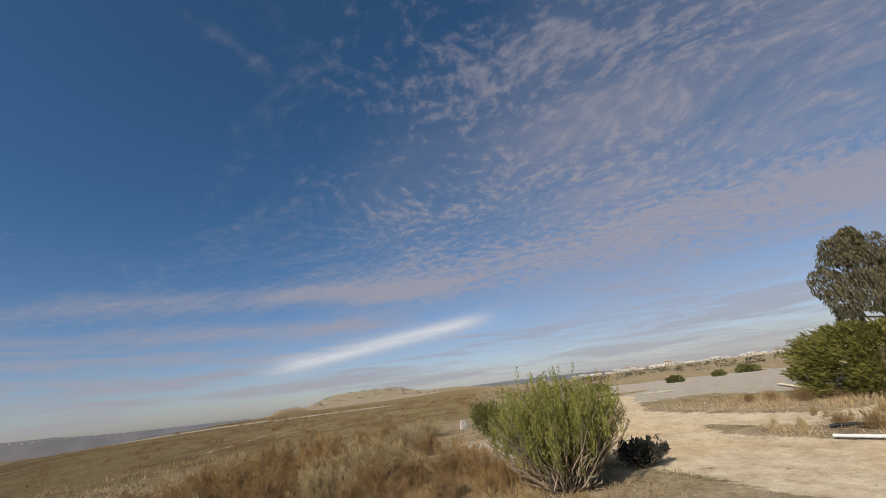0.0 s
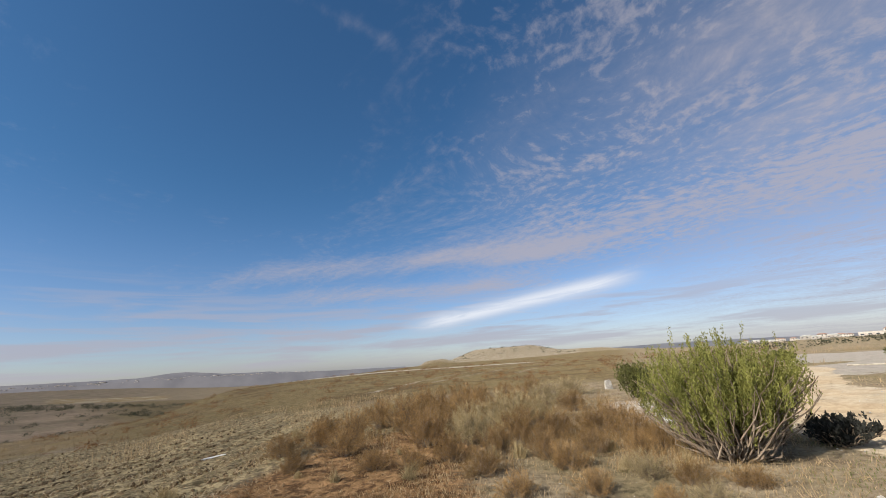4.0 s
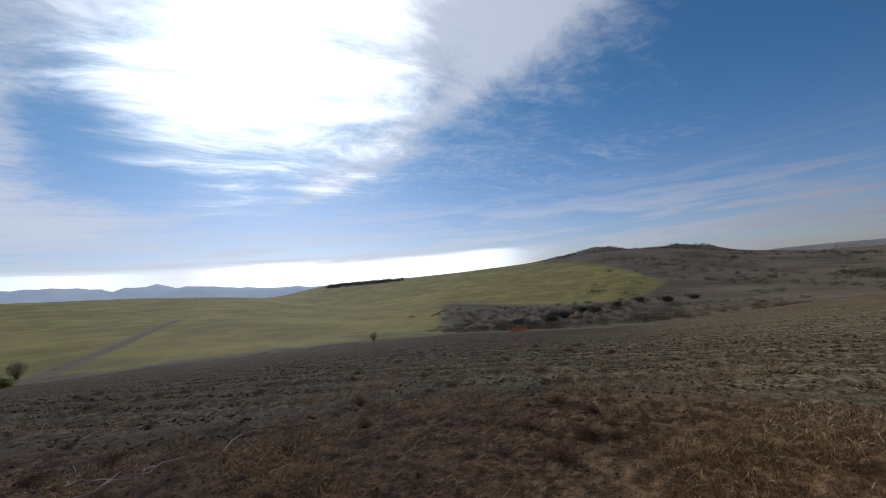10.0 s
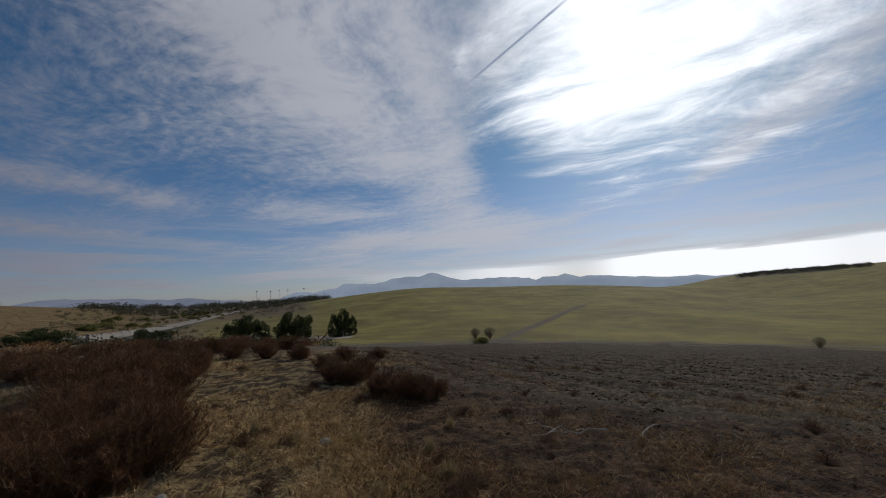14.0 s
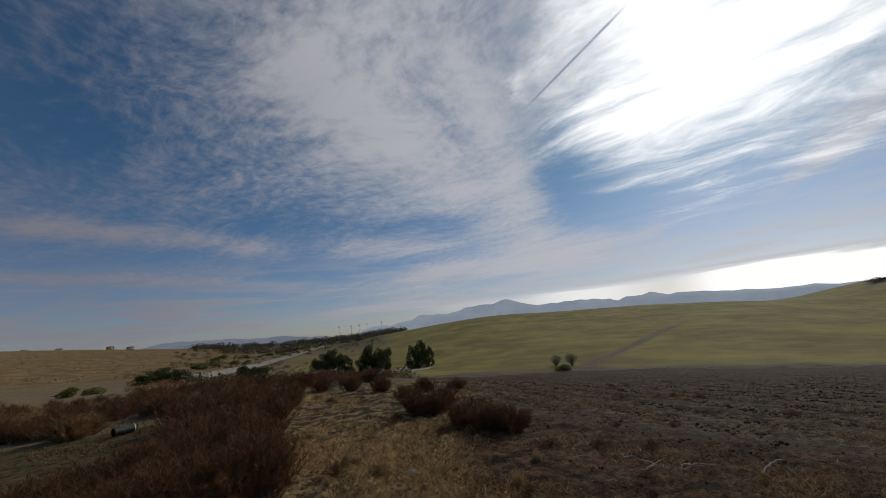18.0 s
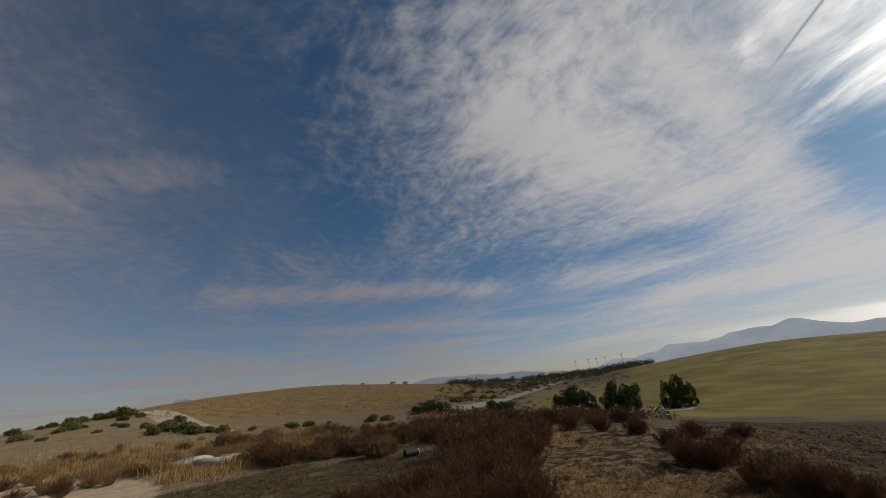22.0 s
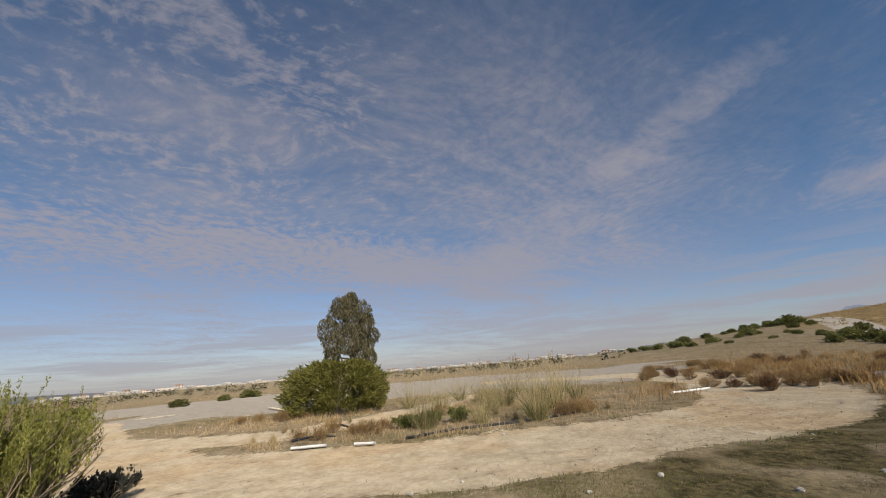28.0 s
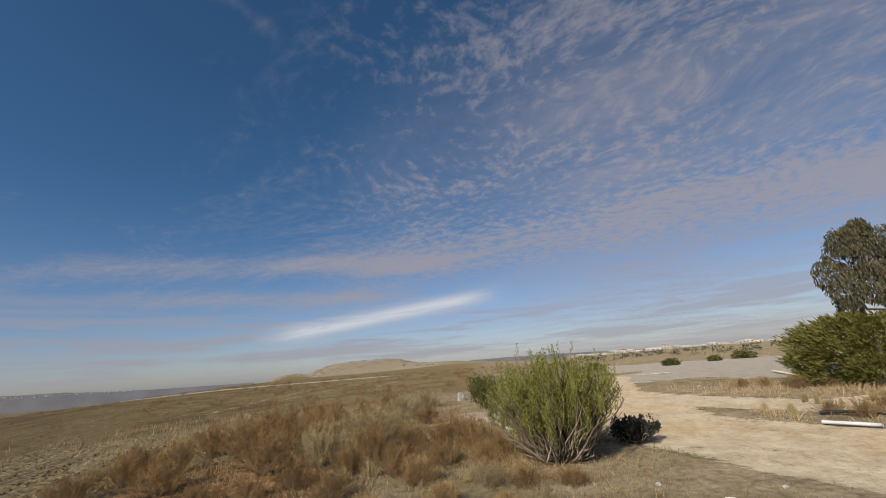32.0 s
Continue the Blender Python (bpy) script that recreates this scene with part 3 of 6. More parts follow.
def ground_mesh():
    azs = np.radians(np.arange(720) * 0.5)
    near = 1.6 * np.exp(np.arange(0, math.log(110 / 1.6), 0.0115))
    rs = np.concatenate([[0.0], near, near[-1] * np.exp(np.linspace(0.03, math.log(4850 / near[-1]), 200))])
    A, R = np.meshgrid(azs, rs[1:], indexing="ij")
    X, Y = R * np.sin(A), R * np.cos(A)
    Z = ground_z(X, Y)
    z1, z2, z3, z4 = zones(X, Y)
    brown = z4[..., 0]
    clod = z1[..., 2] * np.clip(1.2 - R / 60, 0, 1)
    rng = np.random.default_rng(5)
    furrow = 0.045 * np.sin((X * math.sin(radians(-108)) + Y * math.cos(radians(-108)) + 0.3 * swell(X, Y, 2.0)) * 2 * math.pi / 1.1)
    lumps = rng.normal(0, 1, Z.shape)
    lumps = (lumps + np.roll(lumps, 1, 0) + np.roll(lumps, 1, 1)) / 1.73 * np.clip((R - 2.2) / 2.5, 0, 1)
    Z = Z + clod * (0.45 * furrow + 0.008 * lumps) + np.clip(brown + z2[..., 1] + 0.25, 0, 1) * (1 - z1[..., 0]) * (1 - z1[..., 1]) * (R < 40) * 0.012 * lumps
    Z = Z - z1[..., 0] * 0.06
    n, k = X.shape
    verts = np.concatenate([[[0, 0, float(ground_z(0.0, 0.0))]], np.stack([X, Y, Z], -1).reshape(-1, 3)])
    i, j = np.meshgrid(np.arange(n), np.arange(k - 1), indexing="ij")
    a, b = 1 + i * k + j, 1 + ((i + 1) % n) * k + j
    quads = np.stack([a, a + 1, b + 1, b], -1).reshape(-1, 4)
    fan = np.stack([np.zeros(n, int), 1 + np.arange(n) * k, 1 + ((np.arange(n) + 1) % n) * k], -1)
    me = bpy.data.meshes.new("ground")
    me.vertices.add(len(verts))
    me.vertices.foreach_set("co", verts.ravel())
    me.loops.add(quads.size + fan.size)
    me.loops.foreach_set("vertex_index", np.concatenate([quads.ravel(), fan.ravel()]).astype(np.int32))
    me.polygons.add(len(quads) + len(fan))
    me.polygons.foreach_set("loop_start", np.concatenate([np.arange(len(quads)) * 4, quads.size + np.arange(len(fan)) * 3]).astype(np.int32))
    me.update(calc_edges=True)
    me.polygons.foreach_set("use_smooth", np.ones(len(me.polygons), bool))
    for name, data in (("zone_a", z1), ("zone_b", z2), ("zone_c", z3), ("zone_d", z4)):
        flat_data = np.ones((len(verts), 4))
        flat_data[1:, :3] = data.reshape(-1, 3)
        flat_data[0, :3] = data[0, 0]
        layer = me.attributes.new(name, "FLOAT_COLOR", "POINT")
        layer.data.foreach_set("color", flat_data.ravel())
    me.validate()
    return me


def ground_material():
    m, gr = material("ground", 0.95)
    geo = gr.add("ShaderNodeNewGeometry").outputs["Position"]
    fine, mid, big, huge = gr.noise(geo, 9.0, 6.0, 0.65), gr.noise(geo, 1.6, 5.0, 0.6), gr.noise(geo, 0.25, 5.0, 0.6), gr.noise(geo, 0.03, 5.0, 0.6)
    speck = gr.noise(geo, 38.0, 3.0, 0.6)
    ragged = gr.math("MULTIPLY", gr.math("SUBTRACT", gr.math("ADD", gr.math("MULTIPLY", mid, 0.5), gr.math("MULTIPLY", fine, 0.5)), 0.5), 1.6)

    def zone(name):
        sep = gr.add("ShaderNodeSeparateColor", {0: gr.add("ShaderNodeAttribute", attribute_name=name).outputs[0]})
        return [gr.step(gr.math("ADD", sep.outputs[i], ragged), 0.35, 0.65) for i in range(3)], [sep.outputs[i] for i in range(3)]

    def tones(dark, light, a, b, lo=0.34, hi=0.66):
        t = gr.math("ADD", gr.math("MULTIPLY", a, 0.5), gr.math("MULTIPLY", b, 0.5))
        return gr.mix(gr.step(t, lo, hi), dark, light)

    (track, lot, tilled), _ = zone("zone_a")
    (green, straw, scrub), (green_s, _, scrub_s) = zone("zone_b")
    (tan, weedy, pale), (tan_s, _, _) = zone("zone_c")
    # dry: tawny ground that also gets a lighter soil colour away from the sun
    (brown, plain, dry), _ = zone("zone_d")
    place = gr.add("ShaderNodeSeparateXYZ", {0: geo})
    strata = gr.noise(gr.add("ShaderNodeCombineXYZ", {0: gr.math("MULTIPLY", place.outputs[0], 0.006), 1: gr.math("MULTIPLY", place.outputs[1], 0.006), 2: gr.math("MULTIPLY", place.outputs[2], 0.22)}).outputs[0], 1.0, 3.0, 0.6)
    row = gr.add("ShaderNodeCombineXYZ", {0: gr.vec("DOT_PRODUCT", geo, tuple(bearing(-108))), 1: gr.math("MULTIPLY", gr.vec("DOT_PRODUCT", geo, tuple(bearing(-18))), 0.09), 2: 0.0}).outputs[0]
    rows = gr.step(gr.noise(row, 1.1, 4.0, 0.6), 0.44, 0.56, 0.74, 1.0)
    patches = gr.noise(geo, 2.6, 5.0, 0.65)
    shreds = gr.noise(gr.add("ShaderNodeMapping", {"Vector": geo, "Rotation": (0, 0, 0.5), "Scale": (1.0, 3.2, 1.0)}).outputs[0], 7.0, 5.0, 0.75)
    flecks = gr.math("MULTIPLY", gr.step(shreds, 0.55, 0.66), gr.step(patches, 0.40, 0.56))
    colour = tones((0.14, 0.10, 0.062), (0.33, 0.265, 0.175), fine, mid)
    colour = gr.mix(gr.step(big, 0.42, 0.62), colour, tones((0.105, 0.085, 0.045), (0.27, 0.21, 0.12), fine, mid))
    colour = gr.mix(scrub_s, colour, gr.mix(gr.step(gr.noise(geo, 0.018, 5.0, 0.6), 0.45, 0.6), tones((0.12, 0.086, 0.056), (0.30, 0.222, 0.145), gr.noise(geo, 0.35, 6.0, 0.7), huge), tones((0.095, 0.074, 0.044), (0.23, 0.182, 0.11), gr.noise(geo, 0.5, 6.0, 0.7), huge)))
    colour = gr.mix(tan_s, colour, tones((0.13, 0.086, 0.037), (0.32, 0.224, 0.103), gr.noise(geo, 0.30, 6.0, 0.7), big))
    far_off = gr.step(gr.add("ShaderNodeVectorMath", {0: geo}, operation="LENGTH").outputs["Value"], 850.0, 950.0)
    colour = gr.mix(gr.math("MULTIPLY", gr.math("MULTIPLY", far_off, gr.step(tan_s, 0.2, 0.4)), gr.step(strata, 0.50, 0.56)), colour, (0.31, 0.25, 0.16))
    colour = gr.mix(green_s, colour, gr.mix(gr.step(gr.noise(geo, 0.05, 7.0, 0.7), 0.48, 0.66), tones((0.105, 0.092, 0.027), (0.25, 0.215, 0.066), gr.noise(geo, 0.12, 7.0, 0.65), huge, 0.3, 0.7),
                                        tones((0.095, 0.075, 0.029), (0.17, 0.14, 0.056), gr.noise(geo, 0.4, 6.0, 0.7), big)))
    colour = gr.mix(plain, colour, gr.mix(gr.step(gr.noise(geo, 0.11, 6.0, 0.7), 0.45, 0.62), tones((0.095, 0.070, 0.032), (0.245, 0.185, 0.092), fine, mid), tones((0.066, 0.045, 0.022), (0.175, 0.12, 0.06), fine, mid)))
    # Sunward soil is darkened in colour for the shade seen against the sun.
    colour = gr.mix(brown, colour, gr.mix(flecks, gr.mix(dry, tones((0.040, 0.021, 0.011), (0.26, 0.142, 0.068), fine, patches, 0.40, 0.64), tones((0.082, 0.045, 0.021), (0.33, 0.195, 0.092), fine, patches, 0.40, 0.62)), (0.36, 0.25, 0.14)))
    # Field: olive to the north; sunward soil has backlit shade put into its colour.
    colour = gr.mix(tilled, colour, gr.mix(1.0, gr.mix(flecks, gr.mix(gr.step(gr.math("ADD", place.outputs[1], gr.math("MULTIPLY", big, 14.0)), -6.0, 10.0), tones((0.046, 0.028, 0.016), (0.37, 0.235, 0.125), fine, gr.noise(geo, 4.0, 4.0, 0.7), 0.42, 0.64), tones((0.10, 0.077, 0.041), (0.46, 0.36, 0.20), fine, gr.noise(geo, 4.0, 4.0, 0.7), 0.40, 0.62)), (0.36, 0.27, 0.15)), rows, "MULTIPLY"))
    colour = gr.mix(straw, colour, gr.mix(gr.step(patches, 0.46, 0.56), tones((0.03, 0.02, 0.013), (0.15, 0.10, 0.056), fine, speck), tones((0.17, 0.115, 0.052), (0.54, 0.385, 0.18), fine, shreds)))
    colour = gr.mix(weedy, colour, tones((0.038, 0.032, 0.013), (0.17, 0.132, 0.064), fine, patches, 0.38, 0.66))
    colour = gr.mix(pale, colour, tones((0.30, 0.26, 0.205), (0.46, 0.41, 0.34), fine, mid))
    colour = gr.mix(lot, colour, tones((0.24, 0.21, 0.175), (0.36, 0.32, 0.27), fine, mid))
    colour = gr.mix(track, colour, gr.mix(gr.step(big, 0.45, 0.6), tones((0.35, 0.28, 0.19), (0.52, 0.435, 0.315), fine, mid), tones((0.35, 0.255, 0.155), (0.52, 0.405, 0.265), fine, mid)))
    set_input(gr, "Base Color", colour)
    set_input(gr, "Specular IOR Level", 0.07)
    set_input(gr, "Diffuse Roughness", gr.math("SUBTRACT", 1.0, gr.math("MULTIPLY", green_s, 0.85)))
    relief = gr.math("ADD", gr.math("MULTIPLY", fine, 1.0), gr.math("MULTIPLY", speck, 0.35))
    set_input(gr, "Normal", gr.add("ShaderNodeBump", {"Strength": 0.85, "Distance": 0.08, "Height": relief}).outputs[0])
    return m


ground = new("ground", ground_mesh())
ground.data.materials.append(ground_material())
tagged(ground, "dry open ground of tilled earth, dirt track and grassy hills", "ground", kind="structure")


# ---- building parts ----
class Bag:
    """Collects faces for one mesh."""

    def __init__(self):
        self.verts, self.tris, self.quads, self.count = [], [], [], 0

    def add(self, verts, tris=None, quads=None):
        verts = np.asarray(verts, float).reshape(-1, 3)
        if tris is not None:
            self.tris.append(np.asarray(tris, int).reshape(-1, 3) + self.count)
        if quads is not None:
            self.quads.append(np.asarray(quads, int).reshape(-1, 4) + self.count)
        self.verts.append(verts)
        self.count += len(verts)

    def box(self, centre, size, turn=0.0, top=1.0):
        sx, sy, sz = (v / 2.0 for v in size)
        v = np.array([(x * (top if z > 0 else 1), y * (top if z > 0 else 1), z) for z in (-sz, sz) for x, y in ((-sx, -sy), (sx, -sy), (sx, sy), (-sx, sy))])
        c, s = math.cos(radians(turn)), math.sin(radians(turn))
        v = v @ np.array([[c, s, 0], [-s, c, 0], [0, 0, 1]]) + np.asarray(centre)
        self.add(v, quads=[(3, 2, 1, 0), (4, 5, 6, 7), (0, 1, 5, 4), (1, 2, 6, 5), (2, 3, 7, 6), (3, 0, 4, 7)])

    def tube(self, points, radii, sides=6, closed=True):
        points = np.asarray(points, float)
        n = len(points)
        radii = np.broadcast_to(np.asarray(radii, float), (n,))
        along = np.gradient(points, axis=0)
        along /= np.linalg.norm(along, axis=1, keepdims=True) + 1e-9
        ref = np.where(np.abs(along[:, 2:3]) < 0.9, [[0, 0, 1.0]], [[1.0, 0, 0]])
        side = np.cross(along, ref)
        side /= np.linalg.norm(side, axis=1, keepdims=True)
        other = np.cross(along, side)
        ang = np.arange(sides) * 2 * math.pi / sides
        ring = points[:, None] + radii[:, None, None] * (np.cos(ang)[None, :, None] * side[:, None] + np.sin(ang)[None, :, None] * other[:, None])
        quads = [(i * sides + j, i * sides + (j + 1) % sides, (i + 1) * sides + (j + 1) % sides, (i + 1) * sides + j) for i in range(n - 1) for j in range(sides)]
        base = self.count
        self.add(ring.reshape(-1, 3), quads=quads)
        if closed:
            for end, order in ((0, 1), (n - 1, -1)):
                idx = [end * sides + j for j in range(sides)][::order]
                self.tris.append(np.array([(idx[0], idx[j], idx[j + 1]) for j in range(1, sides - 1)]) + base)

    def blades(self, base, tip, width, bend=None):
        """Thin tapering blades from base to tip; bend pushes the middle."""
        base, tip = np.asarray(base, float), np.asarray(tip, float)
        n = len(base)
        d = tip - base
        side = np.cross(d, np.random.default_rng(n).normal(size=(n, 3)))
        side *= (np.asarray(width, float) / (np.linalg.norm(side, axis=1) + 1e-9))[:, None] / 2
        k = np.arange(n)[:, None]
        if bend is None:
            self.add(np.stack([base - side, base + side, tip], 1).reshape(-1, 3), tris=k * 3 + [[0, 1, 2]])
        else:
            mid = base + d * 0.55 + bend
            v = np.stack([base - side, base + side, mid + side * 0.7, mid - side * 0.7, tip], 1).reshape(-1, 3)
            self.add(v, quads=k * 5 + [[0, 1, 2, 3]])
            self.tris.append(k * 5 + [[3, 2, 4]] + self.count - len(v))

    def leaves(self, places, length, width, along=None, seed=1, droop=0.0):
        rng = np.random.default_rng(seed)
        n = len(places)
        d = rng.normal(size=(n, 3)) if along is None else along + rng.normal(size=(n, 3)) * 0.35
        d[:, 2] -= droop
        d /= np.linalg.norm(d, axis=1, keepdims=True) + 1e-9
        s = np.cross(d, rng.normal(size=(n, 3)))
        s /= np.linalg.norm(s, axis=1, keepdims=True) + 1e-9
        L, W = (np.broadcast_to(np.asarray(q, float), (n,)) * rng.uniform(0.6, 1.3, n) for q in (length, width))
        d, s = d * L[:, None], s * W[:, None] / 2
        v = np.stack([places, places + d * 0.45 + s, places + d, places + d * 0.45 - s], 1).reshape(-1, 3)
        self.add(v, quads=np.arange(n)[:, None] * 4 + [[0, 1, 2, 3]])

    def mesh(self, name, mat, shade=False):
        me = bpy.data.meshes.new(name)
        verts = np.concatenate(self.verts)
        quads = np.concatenate(self.quads) if self.quads else np.zeros((0, 4), int)
        tris = np.concatenate(self.tris) if self.tris else np.zeros((0, 3), int)
        me.vertices.add(len(verts))
        me.vertices.foreach_set("co", verts.ravel())
        me.loops.add(quads.size + tris.size)
        me.loops.foreach_set("vertex_index", np.concatenate([quads.ravel(), tris.ravel()]).astype(np.int32))
        me.polygons.add(len(quads) + len(tris))
        me.polygons.foreach_set("loop_start", np.concatenate([np.arange(len(quads)) * 4, quads.size + np.arange(len(tris)) * 3]).astype(np.int32))
        me.update(calc_edges=True)
        if shade:
            me.polygons.foreach_set("use_smooth", np.ones(len(me.polygons), bool))
        me.materials.append(mat)
        return me


def part(name, bag, mat, parent=None, label="", shade=False):
    """Links a bag as one mesh object under a thing or a part."""
    ob = new(name, bag.mesh(name, mat, shade))
    ob.parent = parent
    return tagged(ob, label)


def thing(name, label, category, group="", at=None):
    ob = new(name)
    ob.empty_display_size = 0.2
    if at is not None:
        ob.matrix_basis = at
    return tagged(ob, label, category, group)


def put(az, r, size=1.0, turn=0.0, sink=0.0, wide=1.0):
    x, y, z = spot(az, r)
    return Matrix.Translation((x, y, z - sink)) @ Matrix.Rotation(radians(turn), 4, "Z") @ Matrix.Diagonal((size * wide, size * wide, size, 1))


def again(ob, m):
    """A copy of a thing at the pose m, whatever the size of the first."""
    return copy_thing(ob, m @ Matrix.Diagonal((1 / ob.scale[0], 1 / ob.scale[1], 1 / ob.scale[2], 1)))


def ball(rng, n, centre, radii, shell=0.55):
    """Places in an ellipsoid, more of them near its skin."""
    d = rng.normal(size=(n, 3))
    d /= np.linalg.norm(d, axis=1, keepdims=True)
    return np.asarray(centre) + d * (rng.uniform(0, 1, (n, 1)) ** (1 / 3) * (1 - shell) + shell * rng.uniform(0.75, 1.05, (n, 1))) * np.asarray(radii)


def limb(rng, start, end, n=6, wander=0.08):
    t = np.linspace(0, 1, n)[:, None]
    p = np.asarray(start) * (1 - t) + np.asarray(end) * t
    p[1:-1] += rng.normal(0, wander, (n - 2, 3)) * np.linalg.norm(np.asarray(end) - np.asarray(start))
    return p


# ---- trees and large shrubs ----
def gum_tree():
    """The tall grey-green gum behind the pine, 5.5 m high."""
    rng = np.random.default_rng(11)
    tree = thing("eucalyptus_tree", "tall grey-green eucalyptus tree with drooping brown-tinged leaves behind a pine", "tree", at=put(48.3, 21.8))
    trunk = Bag()
    trunk.tube(limb(rng, (0.2, 0, -0.2), (0.15, 0, 3.0), 7, 0.02), np.linspace(0.17, 0.10, 7), 8)
    part("trunk", trunk, M_BARK, tree)
    wood, crown = Bag(), Bag()
    clumps = [(-1.05, 0, 3.1, .62), (-1.15, .2, 3.8, .62), (-0.45, -.2, 3.3, .8), (0.35, .2, 3.4, .8), (-.65, .1, 4.4, .7), (0.1, -.1, 4.2, .85), (0.75, 0, 4.1, .7),
              (-.1, .1, 5.1, .62), (0.55, -.1, 4.85, .66), (-.62, 0, 4.95, .6), (0.2, 0.2, 5.3, .52), (1.0, 0, 4.3, .55), (1.15, .1, 3.0, .5), (1.45, 0, 3.6, .45), (1.0, -.2, 2.4, .4), (-.9, .2, 2.5, .45), (0.05, 0, 5.5, .38), (0.2, -.3, 2.7, .6)]
    for x, y, z, rad in clumps:
        x, y, rad = x * 1.3, y * 1.3, rad * 1.06
        wood.tube(limb(rng, (0.15, 0, max(1.2, z - 2.2)), (x, y, z), 6, 0.05), np.linspace(0.06, 0.015, 6), 5)
        n = int(1100 * rad)
        places = ball(rng, n, (x, y, z), (rad * .85, rad * .85, rad * 1.0), 0.5)
        crown.leaves(places, 0.18, 0.05, along=np.tile([0, 0, -0.9], (n, 1)), seed=int(z * 100), droop=0.3)
    part("branchwork", wood, M_BARK, tree)
    part("crown", crown, M_EUC, tree)


def pine_bush():
    """A wide young pine with branches down to the ground."""
    rng = np.random.default_rng(12)
    tree = thing("pine_tree", "low dense bright green pine with branches to the ground", "tree", at=put(46.5, 19.2, 0.97))
    trunk, crown = Bag(), Bag()
    trunk.tube(limb(rng, (0, 0, -0.2), (0, 0, 2.2), 6, 0.02), np.linspace(0.14, 0.04, 6), 7)
    part("trunk", trunk, M_BARK, tree)
    tufts = []
    for i in range(620):
        a, u = rng.uniform(0, 2 * math.pi), rng.uniform(0, 1)
        z = 0.15 + 1.95 * u
        reach = 2.15 * math.sqrt(max(0.03, 1 - (abs(z - 0.75) / 1.55) ** 2.2)) * rng.uniform(0.62, 1.06) * (1 + 0.13 * math.sin(3 * a + 1) + 0.10 * math.sin(7 * a + 6 * u))
        tufts.append((reach * math.cos(a), reach * math.sin(a), z))
    for x, y, z in tufts:
        n = 46
        out = np.array([x, y, 0.9]) / (math.hypot(x, y) + 0.9)
        crown.leaves(ball(rng, n, (x, y, z), (0.24, 0.24, 0.2), 0.3), 0.2, 0.045, along=np.tile(out, (n, 1)), seed=int(abs(x * 1000)) + 3)
    part("crown", crown, M_PINE, tree)


def broom_bush(name, label, at, height, half, stems, seed, leaf, leaf_len=0.07, leaf_wid=0.02, fill=26, base_bare=0.35, category="shrub"):
    """A vase of bare stems that carry upright sprays of small leaves."""
    rng = np.random.default_rng(seed)
    bush = thing(name, label, category, at=at)
    wood, crown = Bag(), Bag()
    for i in range(stems):
        a, lean = rng.uniform(0, 2 * math.pi), rng.uniform(0.05, 1.0) ** 0.6
        top = height * (1 - 0.28 * lean ** 2.5) * rng.uniform(0.5, 0.96)
        end = np.array([half * lean * math.cos(a), half * lean * math.sin(a), top])
        pts = limb(rng, (rng.normal(0, 0.06), rng.normal(0, 0.06), -0.05), end, 6, 0.035)
        pts[1:4] += np.array([end[0], end[1], 0]) * np.array([[0.10], [0.12], [0.06]])
        wood.tube(pts, np.linspace(0.016, 0.004, 6), 4, closed=False)
        for k in range(6):
            t = rng.uniform(base_bare, 0.97)
            q = pts[0] * (1 - t) + pts[-1] * t + rng.normal(0, 0.03, 3)
            rise = np.array([rng.normal(0, .05), rng.normal(0, .05), rng.uniform(0.2, 0.46) * height / 1.7])
            spray = q + np.linspace(0, 1, fill)[:, None] * rise + rng.normal(0, 0.013, (fill, 3))
            crown.leaves(spray, leaf_len, leaf_wid, along=np.tile([0, 0, 0.9], (fill, 1)) + rng.normal(0, 0.28, (fill, 3)), seed=seed * 1000 + i * 6 + k)
    part("branchwork", wood, M_TWIG, bush)
    part("foliage", crown, leaf, bush)
    return bush


def dry_brush(name, label, at, mat, seed, stems_n=90, per=80, group="dry brush on the rough ground"):
    """A rounded tangle of dead stems with many thin side twigs, about a metre high and wide."""
    rng = np.random.default_rng(seed)
    bush = thing(name, label, "shrub", group, at)
    twigs, stems = Bag(), Bag()
    for i in range(stems_n):
        a, l = rng.uniform(0, 2 * math.pi), rng.uniform(0.0, 1.0) ** 0.6
        reach = 0.62 * l * (1 + 0.25 * math.sin(3 * a + seed) + 0.15 * math.sin(5 * a + 2 * seed))
        top = (0.3 + 0.7 * math.sqrt(max(0.03, 1 - l * l))) * rng.uniform(0.6, 1.08)
        pts = limb(rng, (0.12 * math.cos(a) * l, 0.12 * math.sin(a) * l, -0.05), (reach * math.cos(a), reach * math.sin(a), top), 6, 0.04)
        pts[2:4, 2] -= 0.05 * l
        stems.tube(pts, np.linspace(0.008, 0.002, 6), 3, closed=False)
        t = rng.uniform(0.25, 1.0, per) ** 0.7 * 4.99
        k = t.astype(int)
        foot = pts[k] * (1 - (t - k))[:, None] + pts[k + 1] * (t - k)[:, None]
        d = rng.normal(0, 1, (per, 3)) + np.array([0.6 * math.cos(a), 0.6 * math.sin(a), 1.5])
        d /= np.linalg.norm(d, axis=1, keepdims=True)
        twigs.blades(foot, foot + d * rng.uniform(0.04, 0.19, (per, 1)), rng.uniform(0.003, 0.007, per))
    part("stem_base", stems, M_TWIG, bush)
    part("tangle", twigs, mat, bush)
    return bush


